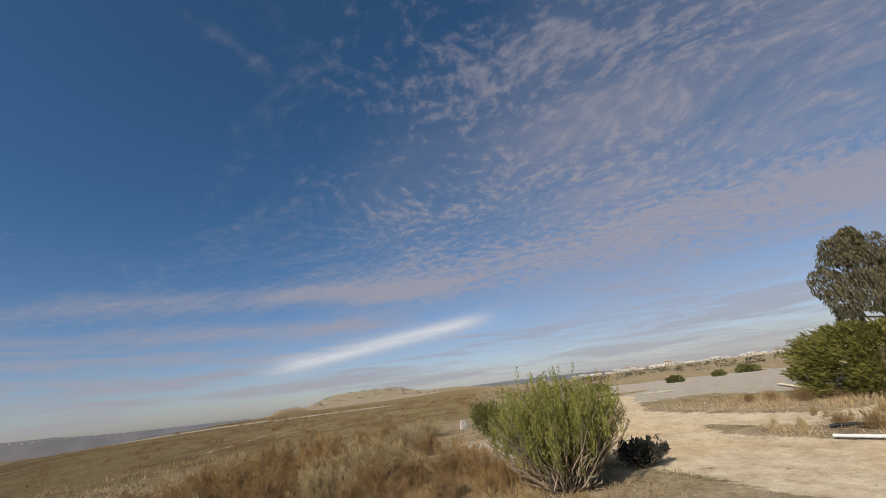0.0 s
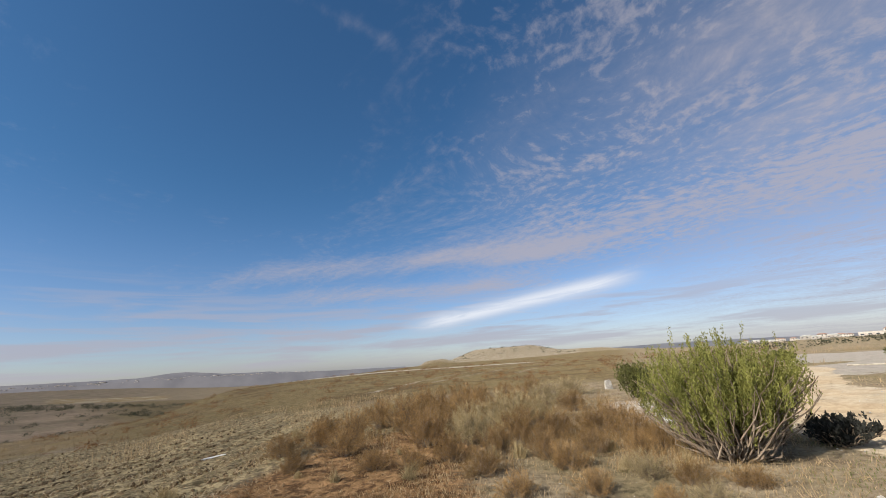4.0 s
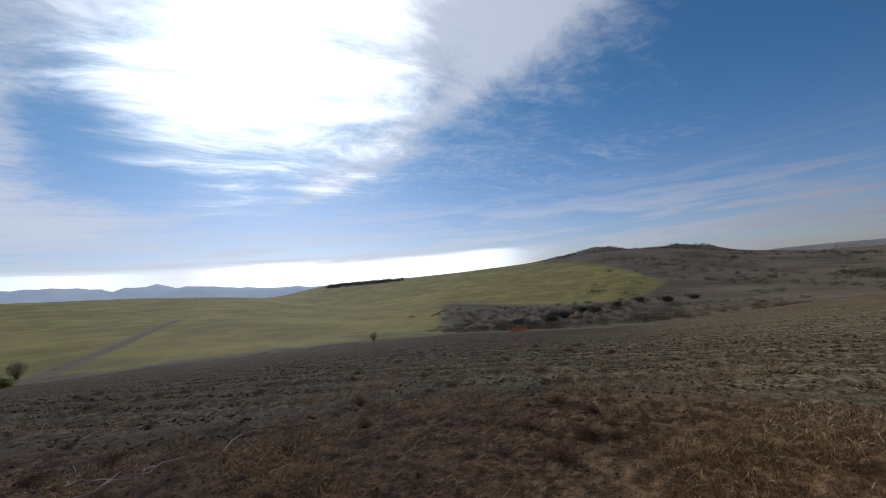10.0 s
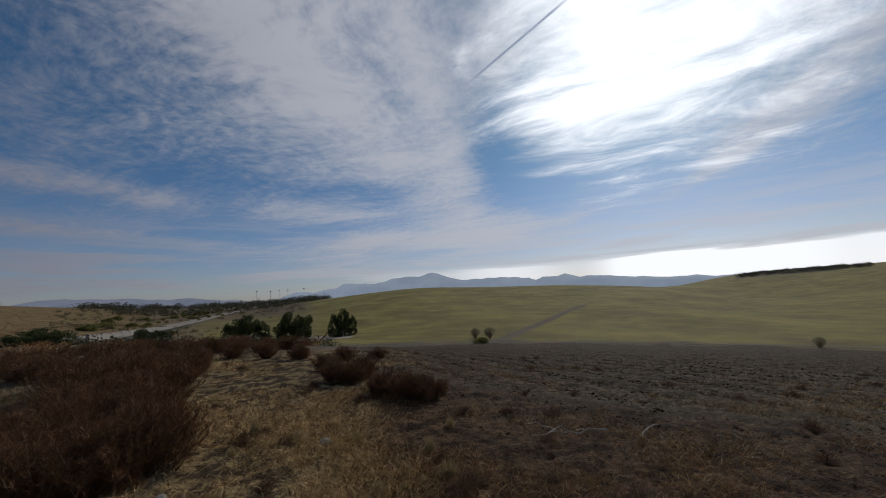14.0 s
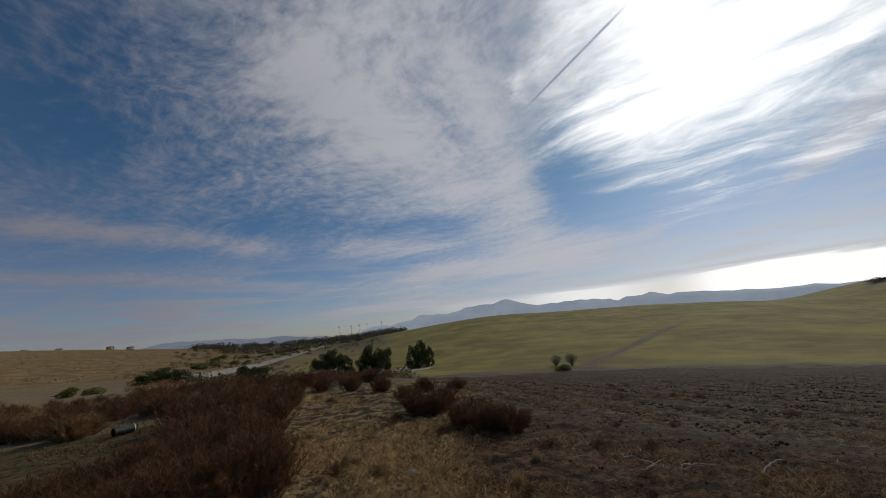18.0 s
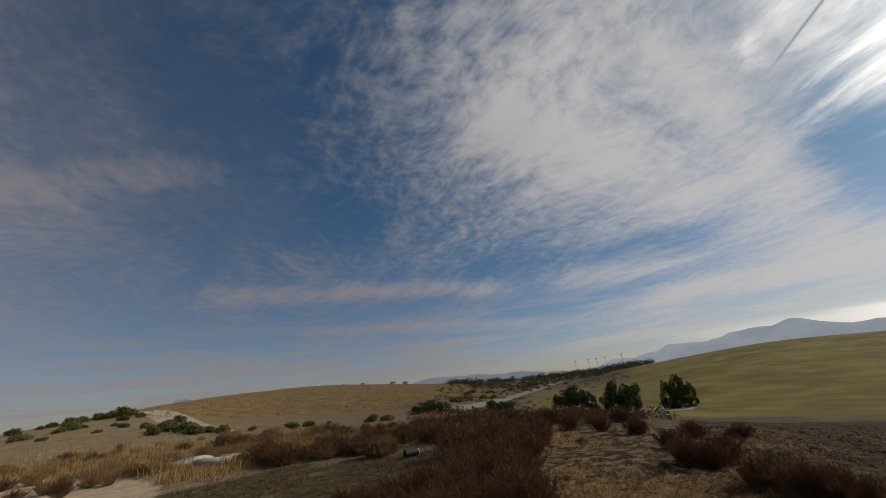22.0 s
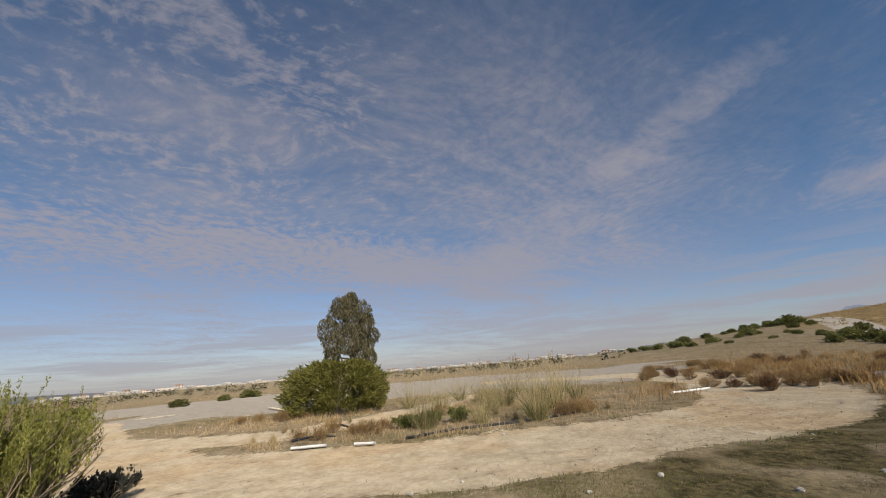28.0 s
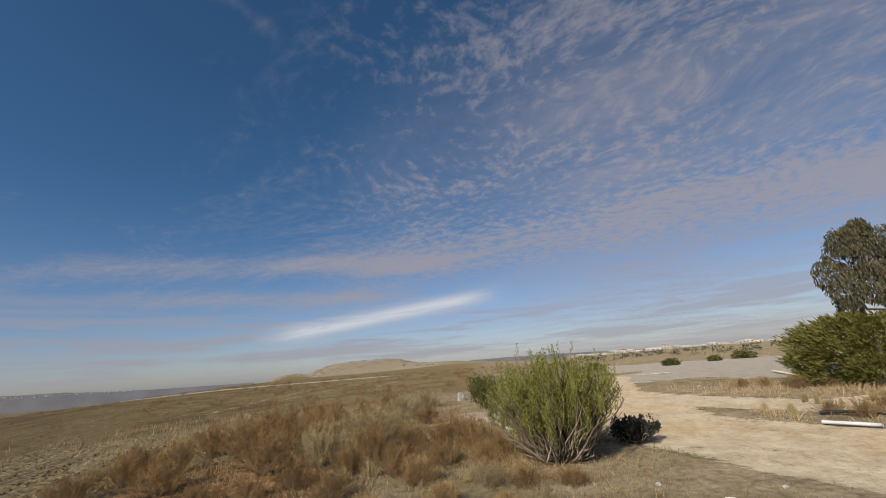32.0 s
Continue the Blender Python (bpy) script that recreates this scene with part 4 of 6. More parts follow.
def reed_clump(at, seed, height, half, n):
    rng = np.random.default_rng(seed)
    clump = thing("tall_grass", "tall yellow-green grass clump with pale feathery seed heads", "grass", "tall grass in the loop", at)
    low, high, plumes = Bag(), Bag(), Bag()
    a, l = rng.uniform(0, 2 * math.pi, n), rng.uniform(0, 1, n) ** 0.8
    tip = np.stack([half * l * np.cos(a), half * l * np.sin(a), height * (0.55 + 0.45 * rng.uniform(0, 1, n)) * (1 - 0.3 * l)], 1)
    foot = np.stack([0.3 * half * np.cos(a) * l, 0.3 * half * np.sin(a) * l, np.full(n, -0.03)], 1) + rng.normal(0, 0.05, (n, 3)) * (1, 1, 0)
    tip[:, :2] += rng.normal(0, 0.12, (n, 2))
    high.blades(foot, tip, rng.uniform(0.003, 0.007, n), np.stack([-0.06 * np.cos(a) * l, -0.06 * np.sin(a) * l, np.full(n, 0.05)], 1))
    stalk_tips = tip[tip[:, 2] > 0.7 * height] if (tip[:, 2] > 0.7 * height).any() else tip
    m = n // 3
    a, l = rng.uniform(0, 2 * math.pi, m), rng.uniform(0.1, 1, m)
    tip = np.stack([half * 0.8 * l * np.cos(a), half * 0.8 * l * np.sin(a), height * 0.5 * rng.uniform(0.4, 1, m)], 1)
    low.blades(np.stack([0.14 * np.cos(a), 0.14 * np.sin(a), np.full(m, -0.03)], 1), tip, rng.uniform(0.008, 0.016, m), np.stack([0 * a, 0 * a, 0.08 + 0 * a], 1))
    for i in range(n // 14):
        p = stalk_tips[rng.integers(len(stalk_tips))]
        plumes.leaves(p + rng.normal(0, 1, (9, 3)) * (0.02, 0.02, 0.09), 0.09, 0.02, along=np.tile([0, 0, 0.8], (9, 1)), seed=i + seed)
    part("stalk_mass", high, M_REED, clump)
    part("green_tuft", low, M_WEED, clump, "green lower blades")
    part("plume_mass", plumes, M_STRAW, clump, "pale feathery seed heads")


def pepper_tree():
    """A round dark evergreen with a short trunk and hanging foliage, 5 m high."""
    rng = np.random.default_rng(14)
    tree = thing("pepper_tree", "dark green round-headed pepper tree in the valley", "tree", "pepper trees in the valley")
    trunk, wood, crown = Bag(), Bag(), Bag()
    trunk.tube(limb(rng, (0, 0, -0.3), (0.1, 0, 1.6), 5, 0.03), np.linspace(0.28, 0.2, 5), 7)
    for x, y, z, rad in ((-1.9, 0, 2.6, 1.3), (-1.2, .8, 3.7, 1.3), (0, -.5, 4.1, 1.35), (1.2, .3, 3.7, 1.3), (2.0, 0, 2.6, 1.2), (0.2, 1.3, 2.7, 1.3), (-.3, -1.3, 2.6, 1.3), (-2.2, .2, 1.3, .95), (2.3, .1, 1.3, .9), (0.8, -1.2, 1.2, 1.0), (-1, -1.1, 1.2, 1.0), (0, 0, 1.6, 1.2)):
        wood.tube(limb(rng, (0.1, 0, 1.2), (x, y, z), 5, 0.05), np.linspace(0.11, 0.03, 5), 5)
        for k, c in enumerate(ball(rng, 9, (x, y, z), (rad * 0.8, rad * 0.8, rad * 0.75), 0.8)):
            n = int(120 * rad)
            crown.leaves(ball(rng, n, c, (rad * 0.34, rad * 0.34, rad * 0.5), 0.3), 0.26, 0.09, along=np.tile([0, 0, -0.9], (n, 1)), seed=int(x * 10) + 50 + k * 7)
    part("trunk", trunk, M_BARK, tree)
    part("branchwork", wood, M_BARK, tree)
    part("crown", crown, M_PEPPER, tree)
    return tree


def round_shrub(name, label, category, group, leaf, seed, size=0.22, n=900):
    rng = np.random.default_rng(seed)
    bush = thing(name, label, category, group)
    wood, crown = Bag(), Bag()
    for i in range(9):
        a = rng.uniform(0, 2 * math.pi)
        c = np.array([0.6 * math.cos(a) * rng.uniform(0.2, 1), 0.6 * math.sin(a) * rng.uniform(0.2, 1), rng.uniform(0.3, 0.75)])
        wood.tube(limb(rng, (0, 0, -0.1), c, 5, 0.06), np.linspace(0.03, 0.01, 5), 4)
        crown.leaves(ball(rng, n // 9, c, (0.42, 0.42, 0.32), 0.5), size, size * 0.45, seed=seed + i)
    part("branchwork", wood, M_TWIG, bush)
    part("foliage", crown, leaf, bush)
    return bush


gum_tree()
pine_bush()
broom_bush("broom_shrub", "upright yellow-green broom shrub with bare grey lower stems", put(13.9, 7.5), 1.72, 1.22, 320, 21, M_BROOM, 0.045, 0.014, 46, 0.38)
broom_bush("broom_shrub", "low yellow-green broom shrub beside the dirt track", put(47.5, 4.6), 0.30, 0.5, 70, 22, M_BROOM)
round_shrub("round_shrub", "rounded dark green shrub on pale bare soil", "shrub", "", M_OAK, 23, 0.10, 3000).matrix_basis = put(4.6, 16.0, 1.3, 30, 0.05, 0.64)
broom_bush("charred_shrub", "low blackish shrub lying beside the track", put(23.0, 9.0), 0.38, 0.56, 90, 24, M_BLACKSHRUB, 0.07, 0.035, 14, 0.1)
pick = random.Random(9)
for az, r, h, w, n, seed in ((57.9, 11.6, 1.9, 0.75, 230, 31), (66.0, 12.1, 1.15, 0.5, 190, 32), (74.0, 12.1, 2.0, 0.85, 520, 33), (76.5, 14.2, 1.9, 0.75, 300, 34),
                             (60.5, 17, 1.9, 1.1, 240, 35), (67, 18, 1.9, 1.2, 260, 36), (70, 16, 1.9, 1.1, 300, 37), (63.5, 20, 2.0, 1.3, 260, 38), (79.5, 17, 1.6, 1.0, 240, 39),
                             (56, 18, 1.8, 1.1, 200, 40), (74.5, 18, 1.9, 1.2, 300, 41), (78, 21, 1.8, 1.3, 260, 42), (71.5, 20.5, 2.0, 1.3, 260, 43), (67.5, 15, 1.6, .9, 220, 44)):
    reed_clump(put(az, r), seed, h * pick.uniform(0.75, 1.0), w * 1.1, int(n * 0.8))
for az, r, s in ((58.6, 11.9, 0.42), (62.5, 12.6, 0.4), (55.5, 12.2, 0.32)):
    broom_bush("weed_shrub", "small olive green weed among tall grass", put(az, r, 1.0, az), s, 0.4, 30, int(az), M_WEED, 0.08, 0.03, 20, 0.1)

for az, r, s in ((-38, 4.6, 0.36), (-34.5, 4.9, 0.3), (-41, 5.1, 0.26)):
    broom_bush("creeping_weed", "low dull green creeping weed on brown ground", put(az, r, 1.0, az), 0.12, s, 80, int(-az), M_GREYWEED, 0.03, 0.012, 14, 0.05, "weed")

pepper = pepper_tree()
pepper.matrix_basis = put(158.4, 88, 1.08, 0, 0.6, 1.4)
for az, r, s, turn, wide in ((164.2, 88, 1.05, 60, 1.15), (170.7, 88, 1.06, 200, 0.78), (148.2, 80, 0.56, 90, 1.9), (139.3, 82, 0.52, 20, 2.2)):
    again(pepper, put(az, r, s * 1.1, turn, 0.6, wide * 1.1))

# dry brush, by (bearing, distance, height)
ISLAND = ((41.5, 12.6, .34), (43.8, 12.2, .4), (45.6, 13.3, .42), (48.4, 12.0, .36), (50.2, 11.9, .42), (52.4, 12.4, .36), (37, 18.5, .4), (39.5, 18, .45), (41.8, 18.4, .42), (35, 18.8, .36), (60, 14.5, .4), (77.5, 12.6, .4), (79, 12.9, .45), (80.5, 13.3, .4))
rust = dry_brush("dry_shrub", "rust-brown dead brush, a tangle of thin twigs", put(-26, 11, 0.75), M_RUST, 41)
rust_more = dry_brush("dry_shrub", "rust-brown dead brush, a tangle of thin twigs", put(-12, 12.5, 0.85), M_RUST, 42)
tawny = dry_brush("dry_shrub", "straw-coloured dead brush, a loose tangle of twigs", put(-6, 11.2, 0.7), M_STRAW, 45)
umber = dry_brush("dry_shrub", "dark brown dead brush, dense and twiggy", put(142, 6.4, 0.7), M_UMBER, 43, 150, 130)
umber_more = dry_brush("dry_shrub", "dark brown dead brush, dense and twiggy", put(146.5, 6.9, 0.72), M_UMBER, 44, 150, 130)
weed = dry_brush("dead_weed", "low dark dead weed on tilled soil", put(-172, 6.2, 0.12, 40, 0.01, 2.2), M_UMBER, 47, 90, 80, "dead weeds on the field")
thicket = dry_brush("brush_thicket", "brown dead brush in the band below the hill", put(131, 17.0, 0.7, 0, 0.05, 1.5), M_UMBER, 48, 110, 90, "brush below the hill")
russet = dry_brush("brush_thicket", "rust-brown dead brush in the band below the hill", put(118, 21.0, 0.6, 0, 0.05, 1.5), M_RUST, 49, 90, 80, "brush below the hill")
pick = random.Random(4)
for az, r, s in ((-34, 10.2, .5), (-30, 10.8, .6), (-23, 13, .8), (-20, 11.8, .85), (-17, 13.2, .95), (-14, 15, .9), (-9.5, 10.6, .9), (-9, 16, .8), (-5.5, 15, .75), (-16.5, 10.2, .8),
                 (-13, 9.0, .75), (-8, 8.8, .7), (-4.5, 9.2, .62), (-1, 9.6, .6), (3, 9.0, .6), (6.5, 8.2, .55), (-20, 7.4, .45), (-12, 6.6, .5), (-4, 6.8, .5), (4, 6.4, .42), (-27, 9.2, .5),
                 (-46, 8.2, .35), (9, 6.2, .4), (-3, 18, .7), (-6.5, 20, .7), (-18, 19, .6), (-24, 7.6, .45), (-8, 12.4, .8), (-21, 16, .7), (15, 6.3, .35), (-61, 6.2, .3), (-14, 11, .85), (-10.5, 8.0, .65), (-6, 7.6, .6), (-1.5, 7.8, .55), (3.5, 7.6, .5), (-15.5, 7.6, .6),
                 (-9, 5.6, .4), (-2, 5.6, .4), (6, 5.2, .35), (11, 5.4, .35), (-18, 9.2, .7), (0.5, 10.6, .55), (-12, 14, .9), (-3, 13, .6), (-29, 12.4, .6), (-33, 8.6, .35)):
    again(pick.choice((rust, rust_more, rust, rust_more, rust, tawny)), put(az, r, s * (1.08 if r > 8.5 else 0.85), pick.uniform(0, 360), 0.04, pick.uniform(1.2, 1.7)))
for az, r, s in ISLAND:
    again(pick.choice((rust, rust_more)), put(az, r, s, pick.uniform(0, 360), 0.03, pick.uniform(1.2, 1.7)))
for az, r, s in ((131, 6.2, .72), (134.5, 7.8, .85), (137.5, 6.9, .9), (149.3, 7.6, .95), (144, 9, 1.1), (140, 10.5, 1.1), (150, 10, 1.0), (133, 10.8, .9), (147, 12, 1.1), (152.5, 13, .8),
                 (128.5, 7.0, .7), (170, 9.4, .62), (173.4, 9.5, .62), (176, 7.6, .52), (179.3, 7.3, .58), (182.5, 7.2, .55), (168.5, 11.5, .5), (165, 15, .6), (161, 16, .7), (157, 17, .7),
                 (171, 14, .6), (175.5, 15, .5), (118.5, 5.6, .4), (121, 5.0, .45), (123.2, 5.7, .5), (125.5, 5.2, .5), (122, 6.6, .5), (128, 5.6, .62), (130.5, 5.2, .66), (133.2, 5.6, .75), (136.5, 5.3, .8), (140, 5.1, .82), (143.2, 5.2, .85), (146.4, 5.3, .9), (149.2, 5.5, .95), (138.5, 6.6, .9), (132.2, 6.6, .8), (147.8, 7.2, .9), (139.5, 5.8, .85), (145, 5.9, .8), (148.5, 6.3, .9), (142, 7.6, 1.05), (138, 8.6, 1.05),
                 (146.5, 8.4, 1.05), (135.5, 6.2, .7), (131.5, 8.4, .85), (129, 9.6, .8), (126.5, 11.5, .8), (142.5, 12, 1.1), (137, 12.5, 1.1), (176.8, 7.9, .55), (171.8, 9.0, .6)):
    if (az < 140.5 and 7.3 < r < 13) or (az < 127 and r < 9):
        continue
    again(pick.choice((umber, umber_more)), put(az, r, s * (0.78 if az < 155 else 0.9), pick.uniform(0, 360), 0.04, pick.uniform(1.05, 1.5)))
for i in range(70):
    az = pick.uniform(170, 264)
    again(weed, put(az, 3.6 + 15 * pick.random() ** 1.6, pick.uniform(0.06, 0.14), pick.uniform(0, 360), 0.01, pick.uniform(1.6, 3.0)))
for i in range(26):
    again(weed, put(pick.uniform(150, 176), 3.4 + 12 * pick.random() ** 1.3, pick.uniform(0.08, 0.2), pick.uniform(0, 360), 0.02, pick.uniform(1.4, 2.4)))
for i in range(170):
    az = pick.uniform(86, 166)
    lo = np.interp(az, [86, 100, 112, 122, 130, 150, 166], [19, 17.5, 20, 16, 13.5, 14, 22])
    r = float(lo) * (1 + pick.uniform(0, 1) ** 1.5 * 1.3)
    if 116 < az < 140 and r < 15.5:
        r += 3.0
    rusty = az < 126 and pick.random() < 0.75
    again(russet if rusty else thicket, put(az, r, pick.uniform(0.5, 0.95) * (0.6 if az < 112 else 0.9), pick.uniform(0, 360), 0.05, pick.uniform(1.2, 1.9)))

for i in range(46):
    az = pick.uniform(118.5, 134)
    again(pick.choice((thicket, thicket, russet)), put(az, float(np.interp(az, [118, 134], [16.0, 13.6])) * pick.uniform(1.0, 1.3), pick.uniform(0.38, 0.72), pick.uniform(0, 360), 0.04, pick.uniform(1.3, 2.0)))

knoll = round_shrub("hill_shrub", "rounded dark green shrub on the dry hillside", "shrub", "shrubs on the hillside", M_OAK, 51)
knoll.matrix_basis = put(104, 128, 2.6)
olive = round_shrub("hill_shrub", "low olive green shrub on the dry hillside", "shrub", "shrubs on the hillside", M_WEED, 52)
olive.matrix_basis = put(100, 90, 1.6)
for az, r, s in ((104.6, 135, 2.6), (103.2, 132, 2.8), (102, 130, 2.6), (100.8, 128, 2.3), (99.8, 135, 2.4), (98.6, 130, 1.8), (97.6, 128, 1.4), (95.8, 120, 2.2), (93.6, 115, 2.6), (104, 110, 2.0), (105.6, 120, 1.8),
                 (107.8, 74, 1.9), (108.6, 70, 2.3), (109.6, 66, 2.2), (107, 64, 1.7), (111, 62, 1.9), (113.5, 60, 1.7), (112.4, 64, 1.5), (106, 80, 1.4), (109.2, 96, 2.4), (108.2, 88, 1.6), (103.4, 90, 1.0), (101, 95, .9)):
    again(knoll, put(az, r, s * 0.68, pick.uniform(0, 360), 0.1, pick.uniform(1.0, 1.4)))
for az, r, s in ((106.8, 70, 1.6), (110, 70, 1.7), (104, 84, 1.2), (99, 88, 1.3), (96.5, 84, 1.5), (94, 82, 1.4), (92.5, 90, 2.0), (90.5, 100, 2.0), (89, 110, 2.0), (87.5, 120, 2.0), (117, 62, 1.4), (121.5, 56, 1.9), (123.5, 57, 1.7),
                 (126, 60, 1.2), (131.5, 54, 2.2), (133.5, 56, 1.7), (102, 76, .8), (98, 75, .8)):
    again(olive, put(az, r, s * (0.5 if az > 112 else 0.7), pick.uniform(0, 360), 0.1, pick.uniform(1.0, 1.5)))
for i in range(42):
    az = pick.uniform(143, 158)
    again(pick.choice((knoll, olive)), put(az, float(np.interp(az, [143, 150, 158], [150, 230, 330])) * pick.uniform(0.85, 1.25), pick.uniform(0.9, 2.4), pick.uniform(0, 360), 0.2, pick.uniform(1.0, 1.4)))
bramble = round_shrub("gully_shrub", "dull grey-brown leafless shrub in the gully", "shrub", "shrubs in the gully", M_SCRUB, 53, 0.12, 1800)
bramble.matrix_basis = put(-94.8, 132, 1.8)
for az, r, s, w in ((-101.5, 112, 2.2, 1.3), (-97.6, 120, 2.0, 1.4), (-92.2, 150, 2.0, 1.5), (-104, 104, 2.1, 1.5), (-86, 165, 1.8, 1.6), (-108, 100, 1.8, 1.5), (-99.5, 126, 1.7, 1.8), (-106, 92, 1.4, 1.6), (-89, 150, 2.2, 1.5), (-111, 88, 1.3, 1.6), (-103, 118, 1.6, 1.8)):
    again(bramble, put(az, r, s, pick.uniform(0, 360), 0.1, w))
for az, r, s, w in ((-168.6, 57, 1.0, 1.4), (28.5, 42, .75, 1.5), (33, 46, .7, 1.3), (36, 48, .9, 1.5), (20.5, 40, .95, 1.2)):
    again(knoll, put(az, r, s, pick.uniform(0, 360), 0.1, w))


def bare_shrub(at, seed):
    """A leafless rounded shrub on the green slope."""
    rng = np.random.default_rng(seed)
    bush = thing("bare_shrub", "leafless grey-brown rounded shrub on the green slope", "shrub", "bare shrubs at the field edge", at)
    wood, fuzz = Bag(), Bag()
    for i in range(40):
        a, l = rng.uniform(0, 2 * math.pi), rng.uniform(0.1, 1.0)
        wood.tube(limb(rng, (0, 0, -0.1), (0.5 * l * math.cos(a), 0.5 * l * math.sin(a), rng.uniform(0.6, 1.0)), 5, 0.05), np.linspace(0.018, 0.004, 5), 4, closed=False)
    tip = ball(rng, 1500, (0, 0, 0.58), (0.5, 0.5, 0.45), 0.3)
    fuzz.blades(tip - rng.normal(0, 0.06, tip.shape), tip + rng.normal(0, 0.06, tip.shape), np.full(1500, 0.012))
    part("branchwork", wood, M_TWIG, bush)
    part("tangle", fuzz, M_SAGE, bush)


for az, r, s in ((-169.6, 68, 1.7), (-167.4, 67, 1.9), (-129.9, 60, 1.2)):
    bare_shrub(put(az, r, s), int(abs(az) * 10))


def grass_tuft(at, seed, mat, n, label):
    """A loose sheaf of dead grass."""
    rng = np.random.default_rng(seed)
    tuft = thing("grass_tuft", label, "grass", "dead grass tufts", at)
    bag = Bag()
    a, l = rng.uniform(0, 2 * math.pi, n), rng.uniform(0, 1, n)
    tip = np.stack([0.45 * l * np.cos(a), 0.45 * l * np.sin(a), rng.uniform(0.25, 1.0, n) * (1 - 0.5 * l * l)], 1) + rng.normal(0, 0.05, (n, 3))
    foot = np.stack([0.2 * np.cos(a) * rng.uniform(0, 1, n), 0.2 * np.sin(a) * rng.uniform(0, 1, n), np.full(n, -0.04)], 1)
    bag.blades(foot, tip, rng.uniform(0.008, 0.018, n), np.stack([-0.08 * l * np.cos(a), -0.08 * l * np.sin(a), 0.1 + 0 * a], 1))
    part("sheaf", bag, mat, tuft)
    return tuft


sheaf = grass_tuft(put(-11, 7.4, 0.3, 0, 0, 1.6), 55, M_STRAW, 260, "pale dead grass tuft standing among brush")
sheaf_dark = grass_tuft(put(160, 6.0, 0.3), 56, M_STRAW, 320, "golden dead grass tuft on the straw ridge")
for i in range(20):
    again(sheaf, put(pick.uniform(-34, 14), 6.5 + 8 * pick.random() ** 1.4, pick.uniform(0.16, 0.34), pick.uniform(0, 360), 0.02, pick.uniform(1.4, 2.2)))
for i in range(34):
    again(sheaf_dark, put(pick.uniform(148, 186), 3.2 + 10 * pick.random() ** 1.2, pick.uniform(0.10, 0.24), pick.uniform(0, 360), 0.02, pick.uniform(1.0, 2.0)))
for i in range(2):
    again(sheaf, put(pick.uniform(-75, -34), pick.uniform(4.2, 8), pick.uniform(0.07, 0.17), pick.uniform(0, 360), 0.02, pick.uniform(1.5, 2.6)))
for i in range(34):
    again(sheaf, put(pick.uniform(36, 84), pick.uniform(10.8, 13.5) + (2 if i % 3 else 0), pick.uniform(0.15, 0.4), pick.uniform(0, 360), 0.02, pick.uniform(1.0, 1.6)))


# ---- ground cover, too fine to count ----
def strewn(name, label, mat, n, azs, rs, height, width, lean, seed, keep=None, power=0.0, gap=-0.1):
    """Blades of dead grass or straw over a stretch of ground."""
    rng = np.random.default_rng(seed)
    plan = rng.uniform(azs[0], azs[1], n)
    az = np.radians(true_az(plan))
    r = np.exp(rng.uniform(math.log(rs[0]), math.log(rs[1]), n)) if power == 0 else rs[0] + (rs[1] - rs[0]) * rng.uniform(0, 1, n) ** power
    x, y = r * np.sin(az), r * np.cos(az)
    patch = swell(x, y, 0.45) + 0.8 * swell(x + 31, y, 1.5) + rng.normal(0, 0.35, n)
    good = patch > gap
    fade = np.clip(np.minimum(plan - azs[0], azs[1] - plan) / 14.0, 0, 1) * np.clip((rs[1] - r) / (0.25 * rs[1]), 0, 1)
    good &= fade > rng.uniform(0, 1, n)
    if keep is not None:
        good &= keep(x, y, r) > rng.uniform(0, 1, n)
    x, y, r, patch = x[good], y[good], r[good], patch[good]
    m = len(x)
    h = rng.uniform(height[0], height[1], m) * (0.55 + 0.6 * np.clip(patch, 0, 1.5))
    a, tilt = rng.uniform(0, 2 * math.pi, m), rng.uniform(lean[0], lean[1], m)
    base = np.stack([x, y, ground_z(x, y) - 0.02], 1)
    up = np.stack([np.cos(a) * np.sin(tilt), np.sin(a) * np.sin(tilt), np.cos(tilt)], 1) * h[:, None]
    bag = Bag()
    w = rng.uniform(width[0], width[1], m) * np.clip(r / 6, 0.8, 1.9)
    bag.blades(base, base + up + [0, 0, 0.03], w, np.stack([0 * a, 0 * a, 0.12 * h], 1))
    ob = new(name, bag.mesh(name, mat))
    tagged(ob, label, "grass", kind="stuff")


def off_track(x, y, r):
    a = zones(x, y)[0]
    return 1 - np.clip(1.7 * np.maximum(a[..., 0], a[..., 1]), 0, 1)


def in_field(x, y, r):
    return zones(x, y)[0][..., 2]


def field_edge(x, y, r):
    b = zones(x, y)[0][..., 2]
    return np.clip(4 * b * (1 - b), 0, 1)


def not_field(x, y, r):
    return 1 - zones(x, y)[0][..., 2] * 0.7


M_DRYMAT = leafy("matted_dead_grass", (0.095, 0.045, 0.018), (0.36, 0.195, 0.085), 0.05)
M_DARKMAT = leafy("dark_dead_grass", (0.075, 0.039, 0.020), (0.43, 0.25, 0.125), 0.12)
M_DULL = leafy("dull_olive_grass", (0.11, 0.075, 0.033), (0.33, 0.235, 0.115), 0.1)
M_GOLD = leafy("golden_straw", (0.25, 0.16, 0.06), (0.72, 0.53, 0.265), 0.12)
M_TAWNY = leafy("tawny_dead_grass", (0.21, 0.14, 0.07), (0.54, 0.40, 0.23), 0.12)
strewn("dead_grass", "matted reddish brown dead grass along the field edge", M_DRYMAT, 170000, (258, 354), (2.3, 11), (0.012, 0.05), (0.005, 0.010), (0.3, 1.4), 61, not_field, 0.0, 0.0)
